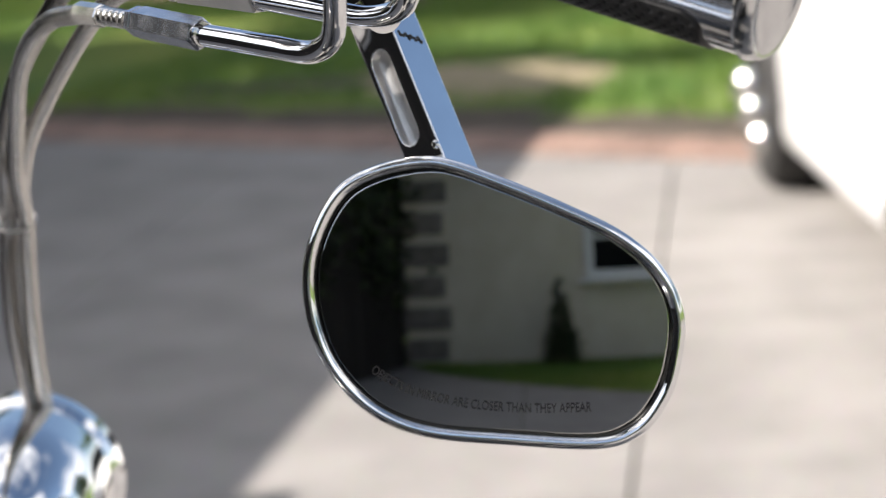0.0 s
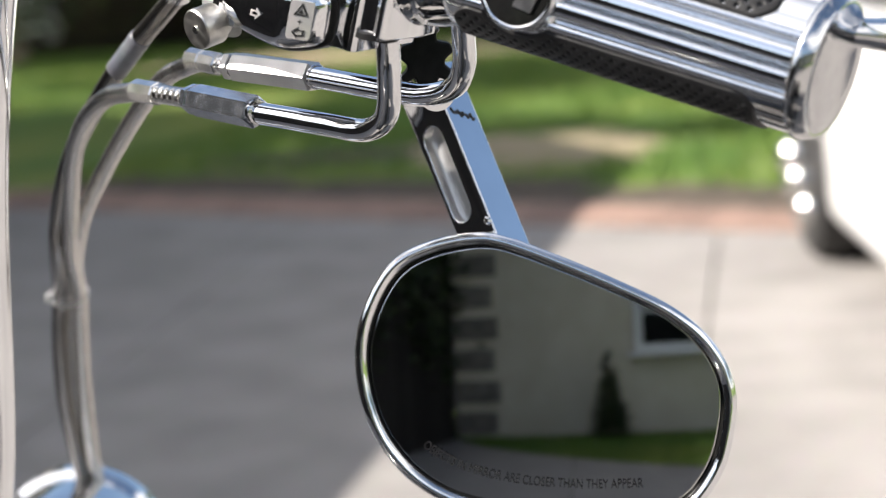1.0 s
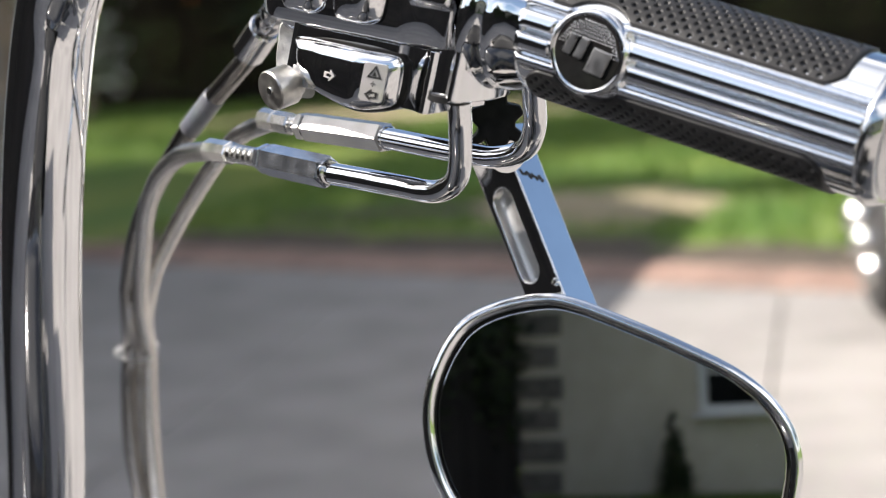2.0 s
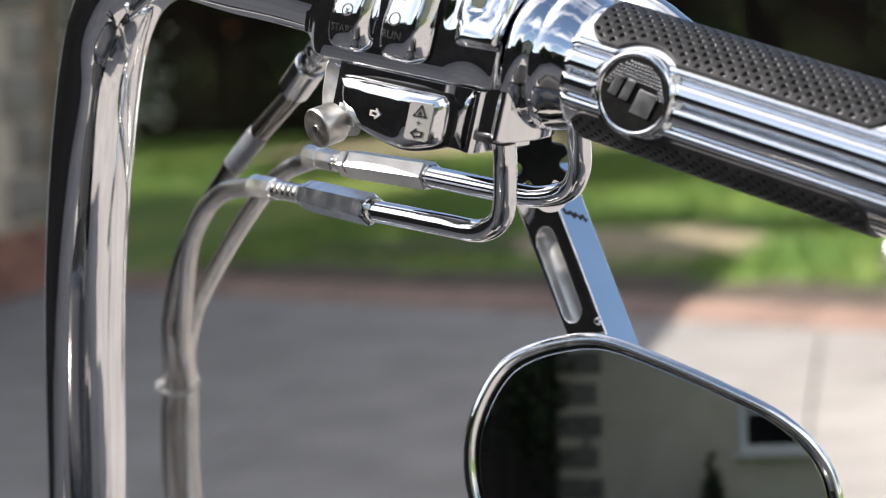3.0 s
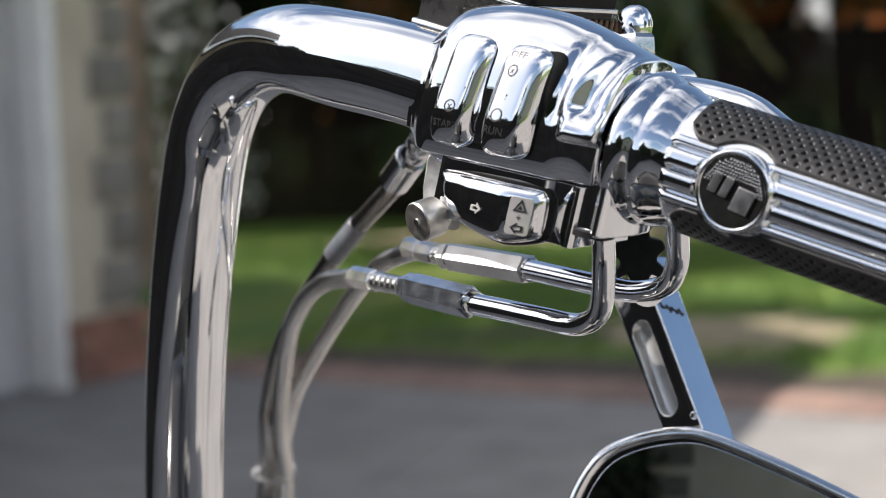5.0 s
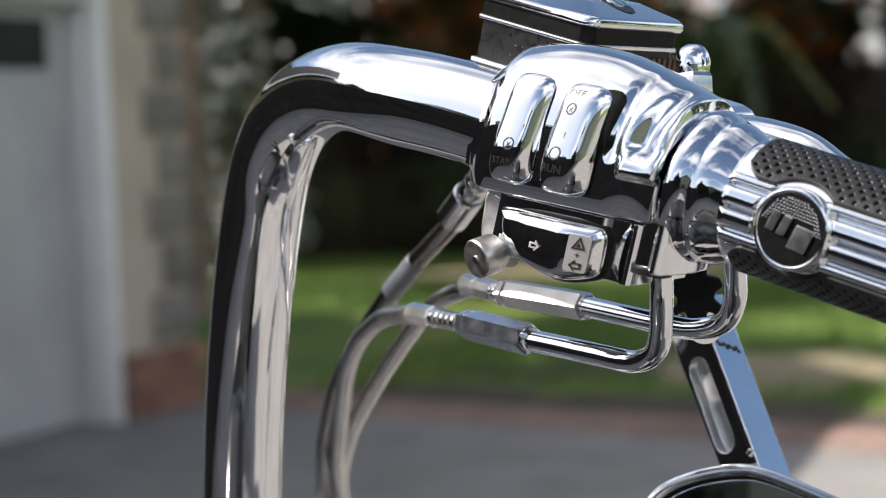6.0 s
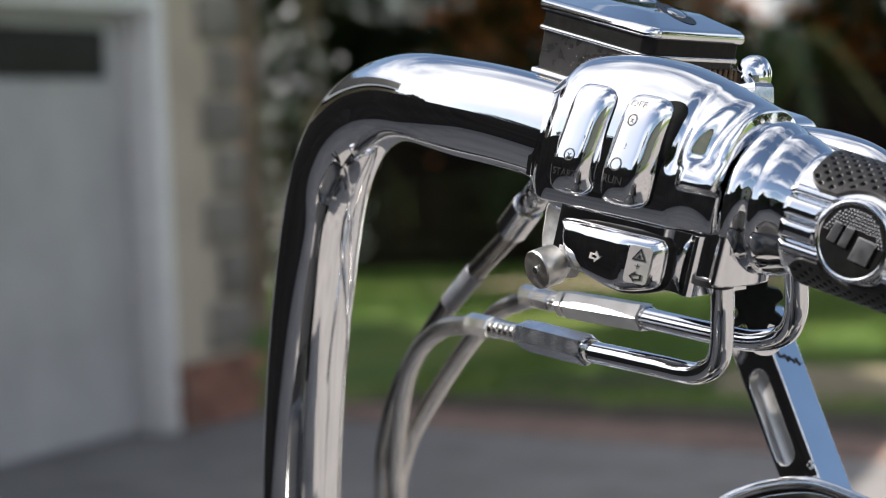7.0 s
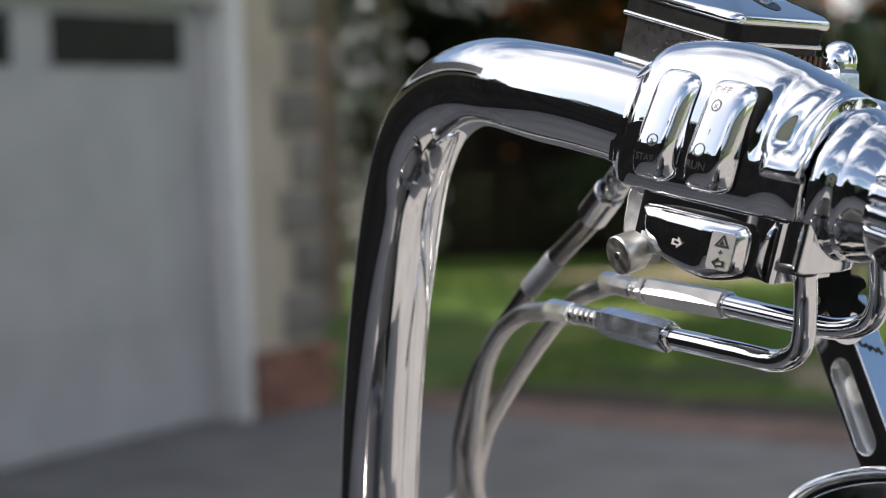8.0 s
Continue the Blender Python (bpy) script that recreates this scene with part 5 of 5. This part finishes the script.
def tree(at, height, spread, trunk_r, seed, label, leaf=None, count=6000, size=0.14, lean=0.0, flowers=None, low=0.42, group=""):
    rnd = random.Random(seed)
    x, y = at
    t = thing("tree", (x, y, -0.03), label, "tree", group)
    top = Vector((x + lean, y, height * 0.72))
    pts = [(x, y, -0.05), (x + lean * 0.2, y, height * 0.2), (x + lean * 0.55, y + 0.05, height * 0.45), tuple(top)]
    trunk = part("trunk", sweep(pts, lambda q: trunk_r * (1.15 - 0.85 * q), 14, 6), BARK, t, "rough brown trunk")
    clumps = []
    for k in range(9):
        a = 2 * math.pi * k / 9 + rnd.uniform(-0.3, 0.3)
        z0 = height * rnd.uniform(low - 0.08, 0.62)
        q = z0 / (height * 0.72)
        base = Vector((x + lean * q, y, z0))
        tip = base + Vector((math.cos(a) * spread * rnd.uniform(0.45, 0.85), math.sin(a) * spread * rnd.uniform(0.45, 0.85), height * rnd.uniform(0.06, 0.3)))
        part("limb", sweep([tuple(base), tuple(base.lerp(tip, 0.5) + Vector((0, 0, 0.12))), tuple(tip)], lambda q: trunk_r * (0.42 - 0.32 * q), 8, 5), BARK, trunk)
        clumps.append((*tip, spread * rnd.uniform(0.30, 0.50)))
    clumps.append((*top, spread * 0.5))
    clumps.append((top.x, top.y, top.z + spread * 0.4, spread * 0.4))
    part("crown", leaf_cloud(clumps, count, size, seed), leaf or LEAF, t, "crown of small green leaves", kind="stuff")
    if flowers:
        part("blossom", leaf_cloud(clumps, count // 4, size * 1.4, seed + 7), flowers, t, kind="stuff")
    return t


def bush(at, r, h, seed, label, leaf, count=2500, size=0.08, flowers=None, name="bush", group=""):
    x, y = at
    b = thing(name, (x, y, -0.03), label, "bush", group)
    rnd = random.Random(seed)
    clumps = [(x + rnd.uniform(-r, r) * 0.5, y + rnd.uniform(-r, r) * 0.5, h * rnd.uniform(0.25, 0.75), max(r, h * 0.5) * rnd.uniform(0.4, 0.6)) for _ in range(7)]
    part("stem", sweep([(x, y, -0.05), (x + 0.03, y, h * 0.3), (x, y + 0.02, h * 0.7)], 0.03, 8, 4), BARK, b)
    part("foliage", leaf_cloud(clumps, count, size, seed), leaf, b, kind="stuff")
    if flowers:
        part("blossom", leaf_cloud(clumps, count // 3, size, seed + 3), flowers, b, kind="stuff")
    return b


def frond_plant(at, h, seed):
    x, y = at
    rnd = random.Random(seed)
    p = thing("palm", (x, y, -0.03), "palm with arching yellow-green fronds", "palm")
    part("trunk", sweep([(x, y, -0.05), (x + 0.02, y, h * 0.25), (x, y, h * 0.5)], 0.05, 10, 4), BARK, p)
    for k in range(7):
        a = -0.15 + 2 * math.pi * k / 7 + rnd.uniform(-0.2, 0.2) * (k > 0)
        reach = rnd.uniform(0.9, 1.5)
        pts = [Vector((x, y, h * 0.5)), Vector((x + math.cos(a) * reach * 0.4, y + math.sin(a) * reach * 0.4, h * rnd.uniform(0.85, 1.0))), Vector((x + math.cos(a) * reach, y + math.sin(a) * reach, h * rnd.uniform(0.45, 0.7)))]
        path = spline(pts, 10)
        verts, faces = [tuple(p) for p in path], []
        for i in range(len(path) - 1):
            d = (path[i + 1] - path[i]).normalized()
            s = d.cross(Vector((0, 0, 1))).normalized()
            w = 0.20 * math.sin(math.pi * (i + 1.5) / (len(path) + 1.5))
            for sg in (1, -1):
                verts.append(tuple(path[i] + s * sg * w + d * 0.14 - Vector((0, 0, 0.06))))
                faces.append((i, i + 1, len(verts) - 1))
        part("frond", raw(verts, faces, False), LEAF_YELLOW if k == 0 else LEAF_DARK, p)
    return p


fence()
for k in range(8):
    x = -12.5 + k * 2.6
    bush((x, 26.4 + (k % 2) * 0.5), 1.7, 4.2 + 0.5 * math.sin(k * 2.1), 70 + k, "tall dense hedge shrub behind the fence", LEAF_DARK, 4000, 0.20, FLOWER_ORANGE if k in (4, 5) else None, group="shrubs behind the fence")
tree((-4.05, 18.0), 6.0, 2.3, 0.15, 3, "tree with pale trunk and hanging dark leaves", LEAF_DARK, 7000, 0.16, 0.1)
# unseen tree added to cast the shaded band on the lawn
tree((-5.2, 13.25), 6.0, 1.25, 0.14, 29, "added leafy tree beside the garage, out of view, shading the lawn", LEAF_DARK, 7000, 0.17)
tree((-1.6, 27.0), 7.0, 3.2, 0.20, 5, "leafy green garden tree behind the fence", LEAF_DARK, 8000, 0.20, 0.2, FLOWER_ORANGE, 0.30)
tree((2.2, 28.0), 7.0, 3.2, 0.20, 8, "leafy tree with orange blossom behind the fence", LEAF_DARK, 9500, 0.20, -0.2, FLOWER_ORANGE, 0.22)
tree((-6.6, 28.5), 7.5, 3.4, 0.22, 13, "broad leafy tree behind the fence", LEAF_DARK, 8000, 0.20, 0.0, None, 0.30)
tree((6.8, 26.0), 7.0, 3.2, 0.22, 17, "broad leafy tree beside the lawn", LEAF, 8000, 0.20)
# trees added with crowns out of view, to shade the far fence
for k, x in enumerate((-8.2, -4.6, -0.8)):
    tree((x, 23.9), 7.6, 3.0, 0.13, 110 + k, "added tall dark-leaved tree, crown out of view, shading the fence", LEAF_DARK, 9000, 0.22, 0.0, None, 0.48, "trees shading the fence")
bush((-4.3, 20.5), 0.9, 2.9, 21, "tall shrub with white blossom", LEAF_DARK, 2500, 0.11, FLOWER_WHITE)
bush((-2.9, 25.5), 0.9, 3.5, 24, "shrub covered in orange blossom behind the fence", LEAF_DARK, 1500, 0.14, FLOWER_ORANGE)
bush((-2.3, 24.0), 0.9, 1.2, 22, "dark green shrub by the fence", LEAF_DARK, 2500, 0.10, group="low shrubs by the fence")
bush((1.0, 24.2), 0.9, 1.0, 23, "dark green shrub by the fence", LEAF_DARK, 2500, 0.10, group="low shrubs by the fence")
frond_plant((-0.05, 18.6), 2.3, 31)


# ---- house behind, seen in the mirror ----
def house():
    h = thing("house", (0, -11, 0), "cream stucco house with grey quoins and white window", "house")
    part("wall", block(-3.2, -0.85, -11.2, -11.0, 0, 3.0), HOUSE_STUCCO, h)
    part("wall", block(0.75, 7.0, -11.2, -11.0, 0, 3.0), HOUSE_STUCCO, h)
    part("wall", block(-0.85, 0.75, -11.2, -11.0, 0, 1.05), HOUSE_STUCCO, h)
    part("wall", block(-0.85, 0.75, -11.2, -11.0, 2.15, 3.0), HOUSE_STUCCO, h)
    part("wall", block(-3.2, -3.0, -17.0, -11.202, 0, 3.0), HOUSE_STUCCO, h)
    part("wall", block(6.8, 7.0, -17.0, -11.202, 0, 3.0), HOUSE_STUCCO, h)
    part("wall", block(-3.2, 7.0, -17.2, -17.002, 0, 3.0), HOUSE_STUCCO, h)
    win = part("window_frame", prism([(-0.84, 1.06), (0.74, 1.06), (0.74, 2.14), (-0.84, 2.14)], 0.10, 0.006, [[(-0.74, 1.17), (-0.74, 2.05), (0.64, 2.05), (0.64, 1.17)]]), TRIM_PAINT, h, "white painted window frame", m=Matrix.Translation((0, -10.96, 0)) @ Matrix.Rotation(radians(90), 4, "X"))
    part("pane", block(-0.74, 0.64, -11.09, -11.08, 1.17, 2.05), DARK_GLASS, win, "dark glass")
    part("mullion", block(-0.06, -0.02, -11.075, -11.03, 1.17, 2.05), TRIM_PAINT, win)
    part("mullion", block(-0.74, 0.64, -11.070, -11.035, 1.58, 1.62), TRIM_PAINT, win)
    part("sill", block(-0.92, 0.82, -11.0, -10.88, 1.01, 1.055, 0.006), TRIM_PAINT, win)
    for r in range(7):
        z = 0.06 + r * 0.42
        part("quoin", block(-3.23, -2.60 if r % 2 else -2.66, -11.05, -10.965, z, z + 0.29, 0.012), QUOIN, h, "grey quoin stone")
    part("roof", prism([(-3.8, -17.6), (7.6, -17.6), (7.6, -10.4), (-3.8, -10.4)], 0.18), ROOF, h, "shingled roof", m=Matrix.Translation((0, 0, 3.0)))
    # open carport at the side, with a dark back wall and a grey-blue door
    part("wall", block(-8.2, -3.25, -16.2, -16.0, 0, 2.8), DARK_BOARDS, h, "dark board wall")
    part("wall", block(-8.4, -8.202, -16.2, -11.2, 0, 2.8), DARK_BOARDS, h)
    part("carport_roof", block(-8.6, -3.202, -16.4, -10.7, 2.82, 3.0), ROOF, h, "flat carport roof")
    part("carport_post", block(-8.3, -8.15, -11.1, -10.95, 0, 2.815, 0.008), TRIM_PAINT, h)
    part("side_door", block(-5.5, -4.55, -15.998, -15.95, 0.02, 2.06, 0.006), DOOR_BLUE, h, "grey-blue door in the shade")
    return h


house()
# trees added out of view to block sky and shade the lawn
for k, (x, y, hh, sp) in enumerate(((-6.9, -13.0, 4.6, 2.4), (-7.6, -9.4, 3.8, 2.4), (-11.5, -6.0, 3.8, 2.6), (-12.5, 0.5, 4.6, 2.6), (-11.6, 4.5, 5.0, 2.6), (-11.0, 8.4, 5.6, 2.6), (-8.7, 14.4, 7.4, 2.7))):
    tree((x, y), hh, sp, 0.18, 40 + k, "added dark leafy tree out of view beyond the garage and house", LEAF_DARK, 9000, 0.30, 0, None, 0.30, "trees beyond the garage")
# unseen trees added on the right to block the low sky
for k, (x, y) in enumerate(((11.0, -3.0), (12.0, 4.0), (11.0, 11.0))):
    tree((x, y), 5.0, 2.6, 0.16, 60 + k, "added garden tree out of view across the drive", LEAF_DARK, 7000, 0.22, 0, None, 0.30, "trees across the drive")
added_side_fence()
added_back_fence()
# hedge added behind the fence to block sky and darken reflections
for k in range(5):
    bush((-4.15 + 0.10 * math.sin(k * 2.0), -5.6 - k * 1.25), 0.95, 4.3 + 0.3 * math.sin(k * 1.7), 90 + k, "added tall dark hedge shrub behind the board fence", LEAF_DARK, 5200, 0.16, None, group="hedge behind the board fence")


def cone_shrub(at, h, seed):
    x, y = at
    b = thing("shrub", (x, y, 0), "narrow dark conical shrub by the house wall", "bush")
    part("stem", sweep([(x, y, -0.05), (x + 0.01, y, h * 0.5), (x, y, h * 0.85)], 0.02, 8, 4), BARK, b)
    clumps = [(x + 0.02 * math.sin(k * 2.4), y + 0.02 * math.cos(k * 1.7), 0.10 + h * 0.9 * k / 8, 0.30 * (1 - k / 9.5) + 0.03) for k in range(9)]
    part("foliage", leaf_cloud(clumps, 3200, 0.05, seed), LEAF_DARK, b, kind="stuff")
    return b


cone_shrub((-1.15, -10.55), 1.05, 51)


# ---- turf blades and bricks ----
BARE = [(0.30, 13.1, 0.95, 1.05, 3), (2.3, 12.2, 0.45, 0.30, 8), (-0.9, 22.0, 2.6, 1.3, 5)]
# soil patches that also stand in for the shaded band of lawn
SHADED_EARTH = [(-0.15, 11.5, 0.85, 0.55, 11), (-1.7, 12.4, 0.9, 0.55, 12), (1.35, 10.45, 0.45, 0.30, 13), (-0.9, 13.4, 0.8, 0.35, 14)]


def bed_edge(y):
    """The curved edge of the lawn before the house."""
    return -3.2 + 0.50 * (y + 10.9) + 0.15 * (y + 10.9) ** 2


def lawn_bed():
    ys = [-10.94 + 0.2 * k for k in range(24)]
    us = [k / 6 for k in range(7)]
    me = sheet(lambda y, u: (bed_edge(y) + (6.0 - bed_edge(y)) * u, y, 0.012 + 0.01 * math.sin(math.pi * u)), ys, us)
    return tagged(part("lawn_bed", me, LAWN), "lawn with a curved edge before the house", "lawn", kind="structure")


lawn_bed()


def turf(x0, x1, y0, y1, count, seed, blade):
    rnd = random.Random(seed)
    verts, faces = [], []
    while len(faces) < count:
        x, y = rnd.uniform(x0, x1), rnd.uniform(y0, y1)
        if y0 > 0 and y < edge_y(x, 1.40 + 0.55 * noise.noise(Vector((x * 1.1, 7.7, 0)))):
            continue
        if y0 > 0 and (Vector((x, y, 0)) - G_O).dot(G_N) < 0.1 and y < 18:
            continue
        bare = min(math.hypot((x - px) / rx, (y - py) / ry) for px, py, rx, ry, _ in BARE + SHADED_EARTH)
        if bare < 0.6 + 0.5 * rnd.random():
            continue
        if y0 < 0 and x < bed_edge(y):
            continue
        h = rnd.uniform(0.035, 0.075) + (0.04 if y0 < 0 else 0)
        a = rnd.uniform(0, 6.28)
        w = 0.007
        k = len(verts)
        verts += [(x - w * math.cos(a), y - w * math.sin(a), -0.03), (x + w * math.cos(a), y + w * math.sin(a), -0.03), (x + rnd.uniform(-0.03, 0.03), y + rnd.uniform(-0.03, 0.03), h - 0.03)]
        faces.append((k, k + 1, k + 2))
    me = raw(verts, faces, False)
    return tagged(part("grass", me, blade), "short green grass blades on the lawn", "grass", kind="stuff")


def patch(cx, cy, rx, ry, seed, material=DRY, name="dry_turf", label="patch of dry yellowed turf"):
    rnd = random.Random(seed)
    rings, segs = 7, 40
    verts, faces = [(cx, cy, -0.012)], []
    for r in range(1, rings + 1):
        for k in range(segs):
            a = 2 * math.pi * k / segs
            q = r / rings * (1 + 0.30 * noise.noise(Vector((math.cos(a) * 1.5 + seed, math.sin(a) * 1.5, 0.3))))
            verts.append((cx + rx * q * math.cos(a), cy + ry * q * math.sin(a), -0.012 - 0.024 * (r / rings) ** 2 + rnd.uniform(-0.004, 0.004)))
    for k in range(segs):
        faces.append((0, 1 + k, 1 + (k + 1) % segs))
        for r in range(rings - 1):
            a, b = 1 + r * segs, 1 + (r + 1) * segs
            faces.append((a + k, b + k, b + (k + 1) % segs, a + (k + 1) % segs))
    return tagged(part(name, raw(verts, faces), material), label, "lawn", kind="structure")


def shaded_soil_strip():
    """Bare earth along the bricks, darkened for the shade there, with a ragged far edge."""
    d = Vector((1, -0.70, 0)).normalized()
    n = Vector((0.70, 1, 0)).normalized()
    start = Vector((-2.75, edge_y(-2.75), 0))
    ss = [9.0 * k / 90 for k in range(91)]
    vs = [k / 6 for k in range(7)]

    def fn(q, v):
        wide = 0.75 + 0.60 * max(0.0, noise.noise(Vector((q * 0.9, 3.1, 0)))) + 0.25 * noise.noise(Vector((q * 3.1, 0.7, 0)))
        p = start + d * q + n * (0.575 + max(0.04, wide) * v)
        return (p.x, p.y, -0.014 - 0.018 * v * v)
    return tagged(part("bare_soil", sheet(fn, ss, vs), SHADED_SOIL), "strip of bare brown soil, darkened for shade, beside the bricks", "soil", kind="structure")


shaded_soil_strip()
for spec in BARE:
    patch(*spec[:5])
for spec in SHADED_EARTH:
    patch(*spec[:5], SHADED_SOIL, "bare_soil", "patch of bare brown soil beside the bricks")
turf(-6, 6, 9.0, 24.8, 60000, 61, BLADE)
turf(-3.2, 5.0, -10.9, -6.5, 26000, 62, BLADE)
brick_edging()
